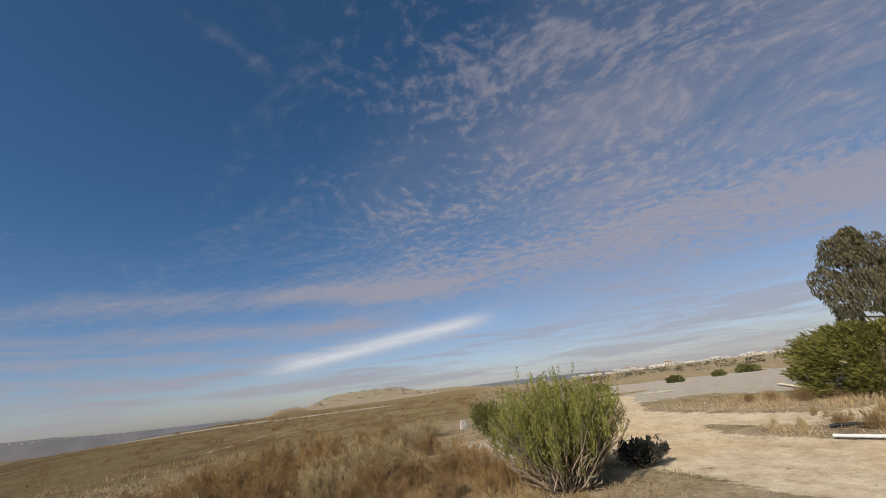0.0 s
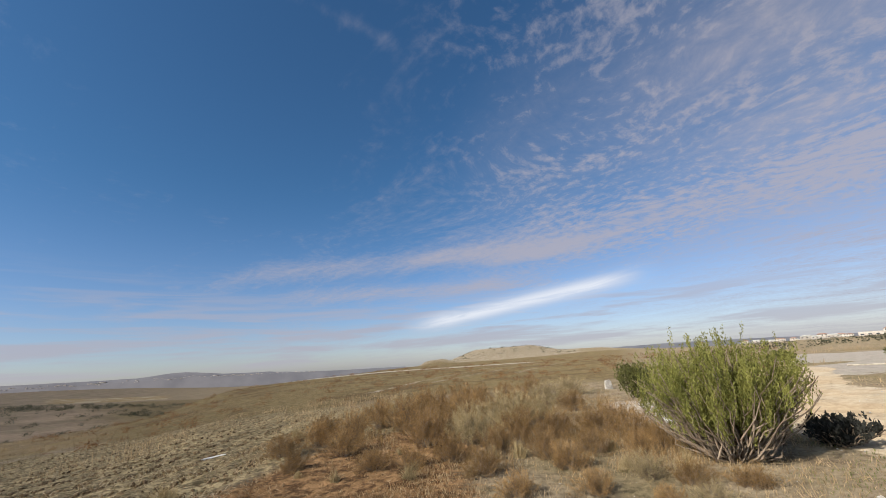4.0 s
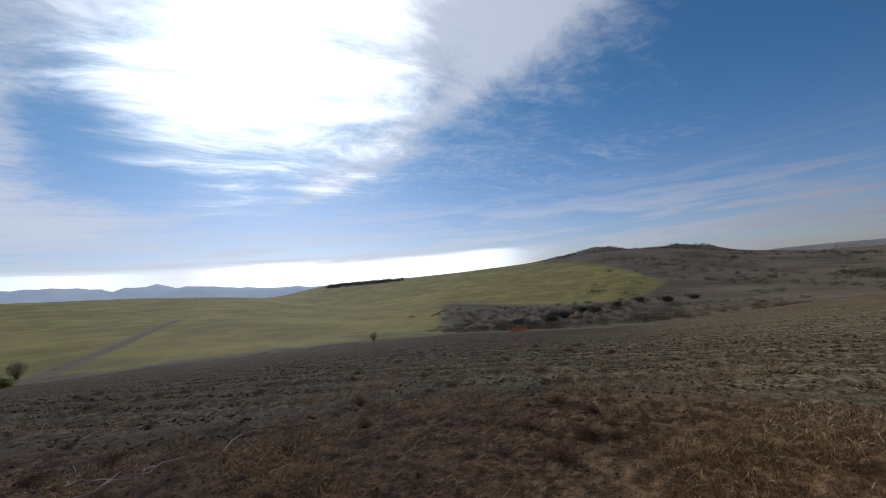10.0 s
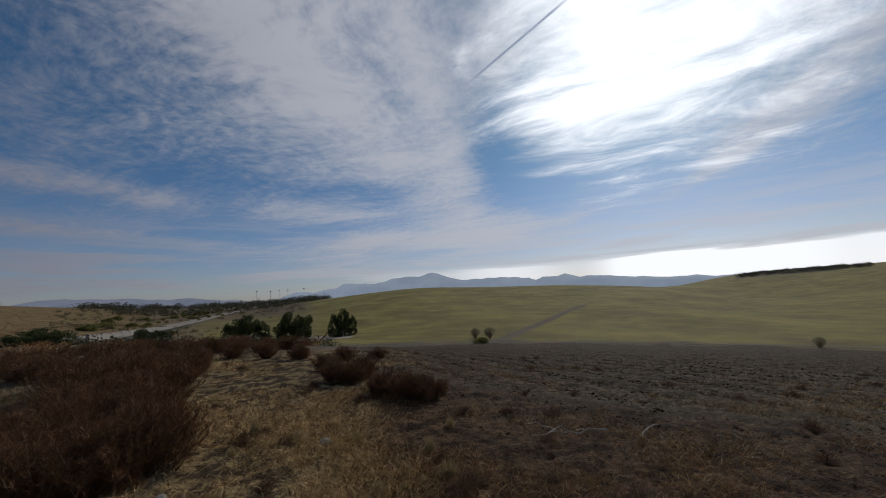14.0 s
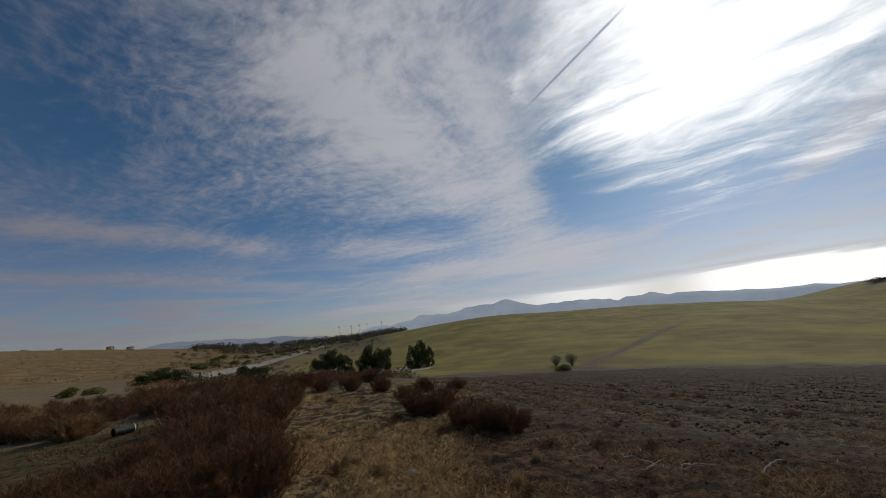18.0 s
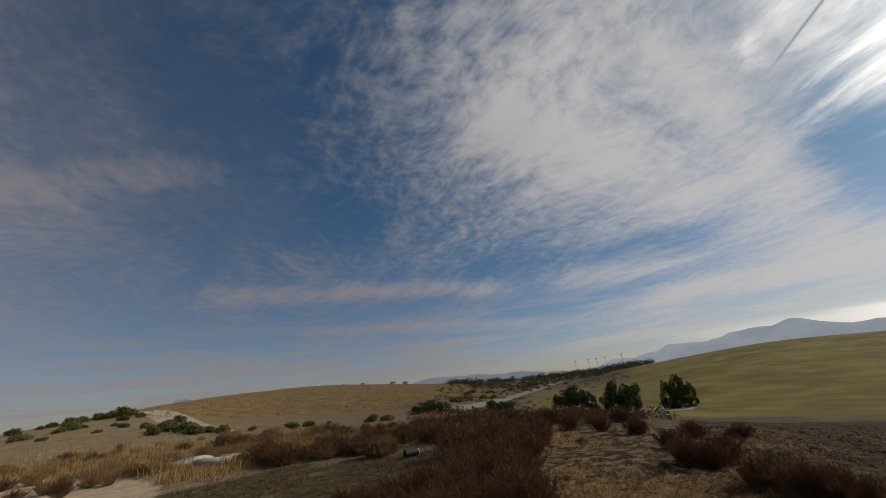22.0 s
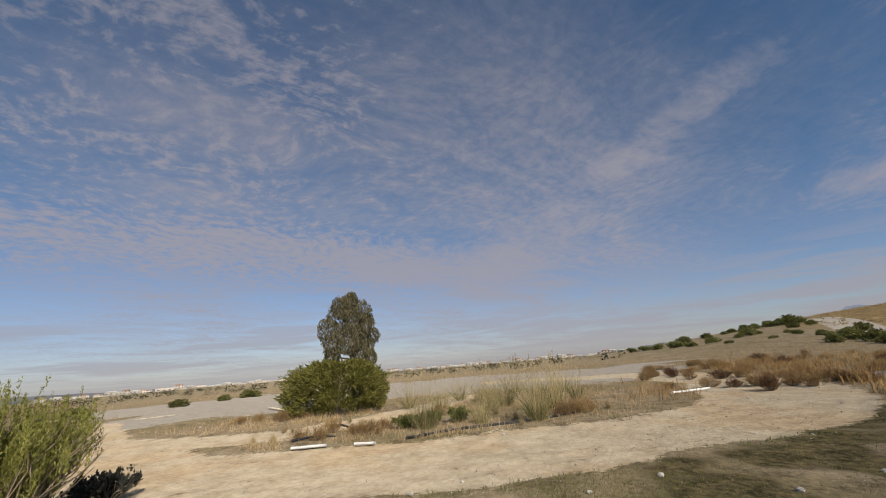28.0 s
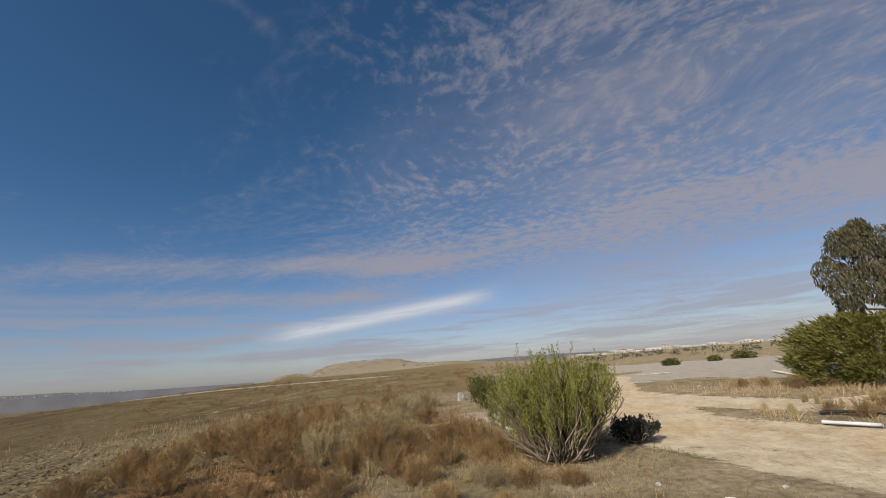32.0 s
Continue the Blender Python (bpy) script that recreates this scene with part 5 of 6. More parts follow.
strewn("dead_grass", "dark reddish brown dead grass mat at the field edge", M_DARKMAT, 110000, (162, 278), (2.3, 11), (0.02, 0.08), (0.005, 0.010), (0.6, 1.5), 75, not_field, 0.0, 0.1)
strewn("dead_grass", "tawny and olive dead grass along the field edge", M_DULL, 22000, (255, 352), (4.0, 13), (0.02, 0.08), (0.005, 0.010), (0.6, 1.5), 72, not_field, 0.0, 0.05)
strewn("dead_grass", "tawny dead grass among the brown brush", M_TAWNY, 95000, (320, 388), (2.8, 24), (0.03, 0.12), (0.005, 0.010), (0.3, 1.4), 62, off_track)
strewn("straw_litter", "pale straw stubble lying on tilled soil", M_STUBBLE, 100000, (170, 342), (4.5, 55), (0.04, 0.13), (0.004, 0.009), (1.0, 1.57), 63, in_field, 0.0, 0.35)
strewn("straw_litter", "short golden straw bits on dark matted grass", M_GOLD, 45000, (168, 300), (3.0, 10), (0.03, 0.14), (0.004, 0.008), (1.0, 1.58), 76, None, 0.0, 0.45)
strewn("weed_stubble", "low dark weeds between the furrows", M_DULL, 80000, (170, 342), (5.0, 50), (0.02, 0.07), (0.005, 0.010), (0.4, 1.4), 64, in_field, 0.0, 0.0)
strewn("straw_litter", "flattened golden straw on the spoil ridge", M_GOLD, 95000, (140, 184), (2.6, 22), (0.06, 0.24), (0.004, 0.008), (1.1, 1.58), 65, None, 0.0, 0.3)
strewn("straw_litter", "broken pale straw along the edge of the tilled soil", M_STUBBLE, 90000, (176, 338), (4.5, 13), (0.05, 0.16), (0.004, 0.008), (1.0, 1.58), 73, field_edge, 0.0, 0.35)
strewn("dead_grass", "brown grass and weeds beside the dark brush", M_UMBER, 60000, (106, 190), (2.4, 18), (0.04, 0.16), (0.004, 0.008), (0.4, 1.4), 66, off_track, 0.0, 0.1)
strewn("dead_grass", "tall pale grass beyond the tilled field", M_TAWNY, 30000, (296, 350), (17, 34), (0.12, 0.36), (0.004, 0.008), (0.05, 0.7), 74, not_field, 1.0, 0.3)
strewn("rust_grass", "upright rust-coloured dead grass among the brush", M_RUST, 26000, (326, 378), (6.5, 19), (0.10, 0.36), (0.003, 0.006), (0.02, 0.6), 96, off_track, 1.0, 0.55)
strewn("dead_grass", "golden dead grass on the bank beyond the field", M_TAWNY, 45000, (256, 332), (38, 64), (0.06, 0.24), (0.004, 0.008), (0.05, 1.0), 92, not_field, 1.0, 0.25)
strewn("dead_grass", "dull olive grass on the open plateau", M_DULL, 45000, (258, 356), (24, 90), (0.08, 0.24), (0.004, 0.008), (0.05, 0.7), 67, not_field, 1.0)
strewn("dead_grass", "dry grass on the island of the track loop", M_TAWNY, 60000, (24, 90), (9.5, 27), (0.06, 0.26), (0.005, 0.010), (0.1, 1.0), 68, off_track, 1.0)
strewn("dead_grass", "thin grass and weeds beside the packed lot", M_TAWNY, 45000, (14, 120), (27, 75), (0.15, 0.5), (0.006, 0.012), (0.1, 0.9), 69, off_track, 1.0)
strewn("green_weeds", "thin grey-green weeds on gravelly soil", M_WEED, 110000, (16, 134), (3.0, 15), (0.012, 0.04), (0.006, 0.012), (0.4, 1.4), 70, off_track, 0.0, 0.1)
strewn("rust_grass", "rust-coloured grass below the road", M_RUST, 60000, (84, 135), (15, 42), (0.15, 0.45), (0.006, 0.012), (0.05, 0.8), 71, off_track, 1.0)


def scattered_clumps(name, label, category, mat, n, azs, rs, size, per, seed, keep=None, tall=0.7, leaf=0.32):
    """Distant scrub or woods as many leafy clumps of uneven size."""
    rng = np.random.default_rng(seed)
    bag = Bag()
    az, r = np.radians(true_az(rng.uniform(azs[0], azs[1], n))), rng.uniform(rs[0], rs[1], n)
    for i in range(n):
        x, y = r[i] * math.sin(az[i]), r[i] * math.cos(az[i])
        if keep is not None and keep(x, y, r[i]) < rng.uniform(0, 1):
            continue
        s = rng.uniform(size[0], size[1])
        z = float(ground_z(x, y))
        for k in range(3):
            c = (x + rng.normal(0, 0.35) * s, y + rng.normal(0, 0.35) * s, z + s * tall * rng.uniform(0.25, 0.6))
            bag.leaves(ball(rng, per, c, (s * 0.5, s * 0.5, s * tall * 0.5), 0.4), s * leaf, s * leaf * 0.55, seed=seed * 991 + i * 3 + k)
    ob = new(name, bag.mesh(name, mat))
    tagged(ob, label, category, kind="stuff")


def patchy(x, y, r):
    return 1.0 if float(swell(x, y, 38.0)) > 0.05 else 0.12


def below_green(x, y, r):
    return 1.0 - float(zones(np.array(x), np.array(y))[1][..., 0])


scattered_clumps("hillside_scrub", "dark scattered scrub on grey hillsides", "scrub", M_SCRUB, 700, (262, 318), (170, 620), (1.2, 4.0), 40, 81, patchy, 0.6, 0.14)
scattered_clumps("terrace_scrub", "dark brush in lines on the terraced hill", "scrub", M_SCRUB, 150, (-18, -2), (1330, 1480), (3.0, 9.0), 16, 94, None, 0.35, 0.2)
# Dark clumps added on the cut bank to imitate the shade on its face.
scattered_clumps("bank_scrub", "dark clumps standing in for shade on the cut bank of the green hill", "scrub", M_SCRUB, 320, (224, 235), (432, 486), (1.5, 4.2), 30, 97, None, 0.6, 0.16)
scattered_clumps("mesa_scrub", "low dark scrub along the crest of the mesa", "scrub", M_SCRUB, 260, (258, 277), (470, 640), (1.6, 4.2), 34, 93, None, 0.6, 0.14)
scattered_clumps("valley_scrub", "dense dark scrub on the far valley side", "scrub", M_SCRUB, 520, (287, 313), (240, 470), (1.4, 5.0), 24, 82, patchy, 0.55, 0.16)
scattered_clumps("gully_brush", "brown and grey brush in the gully", "scrub", M_SCRUB, 360, (238, 273), (66, 165), (0.8, 2.2), 110, 83, below_green, 0.6, 0.075)
scattered_clumps("gully_brush", "dark brown brush in the gully", "scrub", M_UMBER, 280, (238, 285), (66, 150), (0.6, 1.8), 110, 84, below_green, 0.5, 0.075)
scattered_clumps("roadside_woods", "dark belt of trees beyond the road", "woods", M_SCRUB, 620, (142, 169), (300, 660), (1.6, 7.5), 26, 85, None, 0.9, 0.2)
scattered_clumps("hill_grass_tufts", "dry tufts on the tan hillside", "grass", M_TAWNY, 900, (104, 150), (110, 420), (0.6, 1.6), 6, 86, None, 0.4)
scattered_clumps("plain_scrub", "low olive scrub on the open plain", "scrub", M_SCRUB, 500, (18, 92), (70, 420), (0.8, 2.2), 10, 87, None, 0.6, 0.25)
scattered_clumps("valley_brush", "dark olive brush on the valley floor", "scrub", M_SCRUB, 420, (140, 170), (42, 300), (0.7, 2.6), 26, 89, below_green, 0.6, 0.16)
scattered_clumps("valley_brush", "brown brush on the valley floor", "scrub", M_DRYMAT, 260, (136, 168), (34, 140), (0.5, 1.4), 26, 90, below_green, 0.6, 0.16)
scattered_clumps("plain_scrub", "low brown scrub on the plateau", "scrub", M_DRYMAT, 700, (-58, 20), (30, 140), (0.3, 1.0), 44, 88, None, 0.5, 0.1)


# ---- roads, town and distance ----
def ribbon(name, label, stations, width, lift, mat, sides=0.0, category="road"):
    """A road laid on the ground along (bearing, distance) stations."""
    pts = [np.array([r * math.sin(a), r * math.cos(a)]) for a, r in ((radians(float(true_az(a))), r) for a, r in stations)]
    line = np.concatenate([np.linspace(p, q, 14)[:-1] for p, q in zip(pts, pts[1:])] + [pts[-1:]])
    d = np.gradient(line, axis=0)
    d /= np.linalg.norm(d, axis=1, keepdims=True)
    s = np.stack([d[:, 1], -d[:, 0]], 1) * width / 2
    L, R = line - s, line + s
    z = np.maximum(ground_z(L[:, 0], L[:, 1]), ground_z(R[:, 0], R[:, 1])) + lift
    bag = Bag()
    n = len(line)
    top = np.concatenate([np.column_stack([L, z]), np.column_stack([R, z]), np.column_stack([L - s * 0.6, z - lift - 2.0]), np.column_stack([R + s * 0.6, z - lift - 2.0])])
    q = [(i, i + 1, n + i + 1, n + i) for i in range(n - 1)] + [(2 * n + i, 2 * n + i + 1, i + 1, i) for i in range(n - 1)] + [(n + i, n + i + 1, 3 * n + i + 1, 3 * n + i) for i in range(n - 1)]
    bag.add(top, quads=q)
    ob = new(name, bag.mesh(name, mat))
    tagged(ob, label, category, kind="structure")
    return L, R, z


L, R, z = ribbon("road", "pale paved road climbing out of the valley", ((141.6, 82), (142.8, 88), (145.7, 112), (150.7, 185), (155.1, 270), (158.8, 350), (162.5, 470), (164.4, 560)), 4.4, 0.2, M_ASPHALT)
for edge in (L, R):
    rail = thing("guard_rail", "long pale concrete barrier beside the road", "barrier", "barriers of the road")
    wall = Bag()
    pts = np.column_stack([edge, z])
    n = len(pts)
    wall.add(np.concatenate([pts, pts + [0, 0, 0.8]]), quads=[(i, i + 1, n + i + 1, n + i) for i in range(n - 1)])
    off = np.array([0.25, 0.1, 0])
    wall.add(np.concatenate([pts + off, pts + off + [0, 0, 0.8]]), quads=[(n + i, n + i + 1, i + 1, i) for i in range(n - 1)])
    wall.add(np.concatenate([pts + [0, 0, 0.8], pts + off + [0, 0, 0.8]]), quads=[(i, i + 1, n + i + 1, n + i) for i in range(n - 1)])
    part("wall", wall, M_STONE, rail)
    for i in range(0, n, 4):
        post = Bag()
        post.box(pts[i] + [0.12, 0.05, 0.4], (0.4, 0.4, 1.1))
        part("post", post, M_STONE, rail)


def house(kind, w, d, h, roof_mat, wall_mat, flat_roof):
    label = {"house": "distant pale stucco house with a low clay roof", "warehouse": "long low pale building on the plain", "cottage": "distant single-storey tan house with a grey roof"}[kind]
    ob = thing(kind, label, "building", "buildings of the far town")
    wall = Bag()
    wall.box((0, 0, h / 2 - 1.0), (w, d, h + 2.0))
    part("wall", wall, wall_mat, ob)
    roof = Bag()
    if flat_roof:
        roof.box((0, 0, h + 0.2), (w + 0.4, d + 0.4, 0.4))
    else:
        e, p = 0.6, h + 1.7
        v = [(-w / 2 - e, -d / 2 - e, h), (w / 2 + e, -d / 2 - e, h), (w / 2 + e, d / 2 + e, h), (-w / 2 - e, d / 2 + e, h), (-w / 4, 0, p), (w / 4, 0, p)]
        roof.add(v, tris=[(1, 2, 5), (3, 0, 4)], quads=[(0, 1, 5, 4), (2, 3, 4, 5), (3, 2, 1, 0)])
    part("roof", roof, roof_mat, ob)
    count = 4 if flat_roof else 3
    for row in range(1 if h < 5 else 2):
        for i in range(count):
            win = Bag()
            win.box((-w / 2 + w * (i + 0.5) / count, -d / 2 - 0.03, 1.7 + row * 2.8), (w * 0.1 + 0.4, 0.12, 1.3))
            part("window", win, M_GLASS, ob)
    return ob


home = house("house", 12, 10, 5.6, M_ROOF, M_PLASTER, False)
shed = house("warehouse", 26, 14, 4.4, M_CONCRETE, M_PLASTER, True)
cottage = house("cottage", 15, 9, 3.4, M_CONCRETE, M_STUCCO, False)


def facing(az, r, size=1.0, lift=0.0):
    x, y, z = spot(az, r)
    return Matrix.Translation((x, y, z + lift)) @ Matrix.Rotation(radians(-float(true_az(az))), 4, "Z") @ Matrix.Diagonal((size, size, size, 1))


home.matrix_basis, shed.matrix_basis, cottage.matrix_basis = facing(84.5, 430, 0.7), facing(27.5, 560, 0.8), facing(46.3, 560, 0.8)
for az, r, s in ((24, 600, .9), (30.6, 560, 1.1), (33.8, 600, 1.2), (36.5, 620, 1.2), (39.5, 640, 1.1), (82.6, 400, .7), (21.5, 640, .8), (64, 600, .8), (86.4, 430, .6)):
    again(shed, facing(az + pick.uniform(-.3, .3), r, s * 0.55))
for i in range(110):
    az = 17 + 70 * (i + pick.uniform(-0.4, 0.4)) / 110
    again(pick.choice((home, cottage, cottage)), facing(az, pick.uniform(470, 760), pick.uniform(0.4, 0.75), pick.uniform(0, 1.0)))
again(home, facing(13, 700, .9))

far = Bag()
rng = np.random.default_rng(91)
for i in range(150):
    az, up = rng.uniform(-74, -30), rng.uniform(0.36, 0.7)
    top = float(np.interp(az, [-74, -66, -58, -50, -45, -41, -36, -31], [0.75, 0.8, 0.75, 0.65, 0.95, 0.55, 0.4, 0.1]))
    r, a = 4393 + (up - 0.35) / 0.45 * 115, radians(float(true_az(az)))
    wide = rng.uniform(8, 20) if i % 9 else rng.uniform(30, 60)
    far.box((r * math.sin(a), r * math.cos(a), 1.65 + 4600 * math.tan(radians(top)) * up), (wide, 14, rng.uniform(5, 10)), -math.degrees(a))
city = new("far_city", far.mesh("far_city", M_PLASTER))
tagged(city, "white and pale buildings of a far city", "buildings", kind="stuff")

# Far hills glow faintly: the haze before them is painted into the emission colour.
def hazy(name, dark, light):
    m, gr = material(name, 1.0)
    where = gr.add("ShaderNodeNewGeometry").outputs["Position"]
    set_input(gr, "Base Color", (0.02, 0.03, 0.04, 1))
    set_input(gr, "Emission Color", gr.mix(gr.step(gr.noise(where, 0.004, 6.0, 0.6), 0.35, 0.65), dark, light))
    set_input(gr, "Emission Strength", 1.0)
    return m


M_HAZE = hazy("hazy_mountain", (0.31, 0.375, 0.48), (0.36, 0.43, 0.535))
M_BLUE_HAZE = hazy("blue_haze_hill", (0.19, 0.215, 0.29), (0.235, 0.26, 0.335))
M_DIM_HAZE = hazy("dim_haze_ridge", (0.145, 0.132, 0.135), (0.185, 0.168, 0.168))


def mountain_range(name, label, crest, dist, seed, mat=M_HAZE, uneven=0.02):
    """A far ridge behind everything, as a wall of hills with the haze painted on."""
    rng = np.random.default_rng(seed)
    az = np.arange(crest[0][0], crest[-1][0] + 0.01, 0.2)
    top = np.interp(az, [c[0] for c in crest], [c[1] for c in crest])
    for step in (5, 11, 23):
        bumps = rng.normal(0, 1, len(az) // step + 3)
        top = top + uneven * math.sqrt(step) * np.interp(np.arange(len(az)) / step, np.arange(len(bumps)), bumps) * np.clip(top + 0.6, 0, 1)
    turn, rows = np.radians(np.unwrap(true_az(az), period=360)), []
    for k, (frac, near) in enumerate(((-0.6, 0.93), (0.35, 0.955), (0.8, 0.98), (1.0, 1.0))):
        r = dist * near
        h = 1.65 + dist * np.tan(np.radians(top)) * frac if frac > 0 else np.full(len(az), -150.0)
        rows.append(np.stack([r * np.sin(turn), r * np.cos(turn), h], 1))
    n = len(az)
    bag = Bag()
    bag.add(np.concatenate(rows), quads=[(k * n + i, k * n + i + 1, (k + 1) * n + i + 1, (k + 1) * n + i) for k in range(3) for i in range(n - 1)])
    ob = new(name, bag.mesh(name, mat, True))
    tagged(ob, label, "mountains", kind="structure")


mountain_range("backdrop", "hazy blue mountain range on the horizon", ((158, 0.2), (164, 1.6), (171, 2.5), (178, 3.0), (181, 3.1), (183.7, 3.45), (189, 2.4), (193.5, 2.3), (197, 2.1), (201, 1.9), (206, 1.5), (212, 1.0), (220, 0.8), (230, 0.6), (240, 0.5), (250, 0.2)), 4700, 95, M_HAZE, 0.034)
mountain_range("backdrop.001", "hazy blue hills beyond the tan slope", ((128, 0.0), (136, 1.5), (141, 2.1), (144, 1.7), (147, 1.6), (151, 1.7), (156, 1.2), (162, 0.3)), 4780, 96, M_BLUE_HAZE)
mountain_range("backdrop.002", "small hazy cone-shaped hill on the skyline", ((104, 0.5), (107.5, 1.9), (108.6, 2.75), (109.6, 2.75), (111.5, 2.1), (116, 0.8)), 4800, 97, M_BLUE_HAZE)

mountain_range("backdrop.003", "dim haze-grey ridge beyond the valley", ((-84, 0.1), (-80, 0.6), (-74, 0.75), (-66, 0.8), (-58, 0.75), (-50, 0.65), (-45, 0.95), (-41, 0.55), (-36, 0.4), (-31, 0.1), (-27, -0.1), (-20, -0.5)), 4600, 98, M_DIM_HAZE, 0.008)
mountain_range("backdrop.004", "dim haze-grey ridge behind the terraced hill", ((-14, -0.6), (-8, 0.15), (-3, 0.1), (4, 0.25), (12, 0.3), (20, 0.1), (28, -0.3)), 4620, 99, M_DIM_HAZE, 0.008)

mast = thing("light_mast", "thin tall floodlight mast by the far road", "mast", "floodlight masts")
pole, lamp = Bag(), Bag()
pole.tube([(0, 0, -1), (0, 0, 7), (0, 0, 14)], [0.22, 0.18, 0.12], 6)
lamp.box((0, 0, 14.1), (1.8, 0.5, 0.7))
part("pole", pole, M_STEEL, mast)
part("lamp_head", lamp, M_STEEL, mast)
mast.matrix_basis = facing(159.6, 430)
for az in (161.3, 162.4, 163.5, 165.6):
    again(mast, facing(az, 450))
tower = thing("white_tower", "slender white tapering tower on the tan hill", "tower", at=facing(124.9, 490))
shaft, cap = Bag(), Bag()
shaft.tube([(0, 0, -1), (0, 0, 3), (0, 0, 7)], [1.1, 0.8, 0.35], 8)
cap.tube([(0, 0, 7), (0, 0, 9.5)], [0.35, 0.03], 8)
part("shaft", shaft, M_WHITE, tower)
part("spire", cap, M_WHITE, tower)
for az, s in ((134.5, .55), (136.2, .5), (130.5, .4), (128, .35)):
    again(home, facing(az, 505, s))


# ---- small things ----
def stone(az, r, size, seed, label="pale rough stone lying on the ground", sink=0.3, tall=1.0, mat=None):
    rng = np.random.default_rng(seed)
    bm = bmesh.new()
    bmesh.ops.create_icosphere(bm, subdivisions=2, radius=size)
    for v in bm.verts:
        v.co *= 1 + 0.28 * noise.noise(v.co * (1.6 / size) + Vector((seed, 0, 0))) + rng.normal(0, 0.04)
        v.co.z *= 0.7 * tall
    me = bpy.data.meshes.new("stone")
    bm.to_mesh(me)
    bm.free()
    me.materials.append(mat or M_STONE)
    ob = new("stone", me)
    x, y, z = spot(az, r)
    ob.matrix_basis = Matrix.Translation((x, y, z + size * (0.7 * tall - sink))) @ Matrix.Rotation(seed, 4, "Z")
    tagged(ob, label, "stone", "loose stones")


for i, (az, r, s) in enumerate(((26, 5.6, .07), (24.5, 6.3, .05), (33, 5.4, .06), (36, 6.5, .04), (86.7, 6.6, .06), (68.7, 10, .06), (99.1, 6.3, .06), (98.8, 4.9, .05), (91.2, 5.0, .04), (78.3, 5.8, .05), (93.5, 4.9, .08),
                                 (62, 6.5, .04), (55, 6.2, .05), (106, 7.5, .05), (3, 13.6, .06), (6, 12.8, .05), (9.5, 11, .05), (147, 4.4, .09), (150.5, 4.6, .07), (146, 4.9, .06), (168.5, 5.2, .1), (39.5, 24, .12), (31, 20, .08))):
    stone(az, r, s * 0.72, i + 1)
bm = bmesh.new()
bmesh.ops.create_cube(bm, size=1.0)
bmesh.ops.bevel(bm, geom=bm.edges[:], offset=0.12, segments=2, affect="EDGES")
for v in bm.verts:
    v.co = Vector((v.co.x * 0.30, v.co.y * 0.24, v.co.z * 0.5)) * (1 + 0.22 * noise.noise(v.co * 2.3)) * (1.0 if v.co.z < 0 else 0.82)
me = bpy.data.meshes.new("stone_block")
bm.to_mesh(me)
bm.free()
me.materials.append(M_STONE)
block = new("stone_block", me)
x, y, z = spot(0.9, 19.5)
block.matrix_basis = pose(x, y, z + 0.18, 4, -5, 20)
tagged(block, "upright pale weathered block by a dark shrub", "stone")


def bar(name, label, category, ends, radius, mat, lift=0.0, wander=0.0, sides=8, seed=1, bend=0.0):
    """A pipe, pole or stick that lies on the ground between two places."""
    rng = np.random.default_rng(seed)
    p0, p1 = (np.array(spot(*e)) for e in ends)
    t = np.linspace(0, 1, 9)[:, None]
    pts = p0 * (1 - t) + p1 * t
    pts[:, :2] += np.sin(t * math.pi) * bend * np.array([[p1[1] - p0[1], p0[0] - p1[0]]])
    pts[:, 2] = ground_z(pts[:, 0], pts[:, 1]) + radius + lift * np.sin(t[:, 0] * math.pi)
    pts[1:-1] += rng.normal(0, wander, (7, 3)) * [1, 1, 0.5]
    bag = Bag()
    bag.tube(pts, np.linspace(radius, radius * (0.5 if wander else 1.0), 9), sides)
    ob = new(name, bag.mesh(name, mat, True))
    tagged(ob, label, category)
    return pts


bar("white_pipe", "white plastic pipe lying beside the dirt track", "pipe", ((40.5, 11.0), (44.8, 10.8)), 0.032, M_WHITE)
bar("white_pipe", "short white plastic pipe on dry grass", "pipe", ((48.3, 10.5), (51.0, 10.3)), 0.03, M_WHITE)
bar("white_pipe", "white pole lying across the tilled field", "pole", ((-42.6, 12.6), (-40.2, 12.7)), 0.022, M_WHITE, seed=2)
bar("white_board", "short white board on pale bare soil", "board", ((6.9, 10.7), (8.4, 10.8)), 0.05, M_WHITE, seed=3)
bar("white_pole", "pale pole lying at the edge of the lot", "pole", ((38.0, 26), (40.2, 22.5)), 0.06, M_WOOD)
bar("white_pole", "long pale pole beside the packed lot", "pole", ((25, 30), (28.5, 30.5)), 0.035, M_WOOD)
bar("white_pole", "white pole lying in the rust-brown grass", "pole", ((90.5, 17.2), (94.5, 18.4)), 0.035, M_WHITE)
bar("white_pole", "thin pole in front of dry grass", "pole", ((61.5, 13.8), (64.5, 13.6)), 0.03, M_WOOD)
fork = thing("dry_stick", "bleached forked stick lying on the field", "stick", at=put(-156.8, 5.1, 1.0, 0.0, -0.03))
for name, ends, thick in (("stem", ((-0.42, -0.10, 0.0), (0.36, 0.14, 0.12)), 0.013), ("twig", ((0.08, 0.06, 0.08), (0.58, 0.06, 0.2)), 0.007), ("twig", ((-0.1, 0.0, 0.06), (0.12, 0.32, 0.16)), 0.006), ("twig", ((0.28, 0.12, 0.11), (0.62, 0.34, 0.17)), 0.005)):
    wood = Bag()
    wood.tube(limb(np.random.default_rng(int(thick * 3000)), *ends, 7, 0.03), np.linspace(thick, thick * 0.45, 7), 6)
    part(name, wood, M_WOOD, fork)
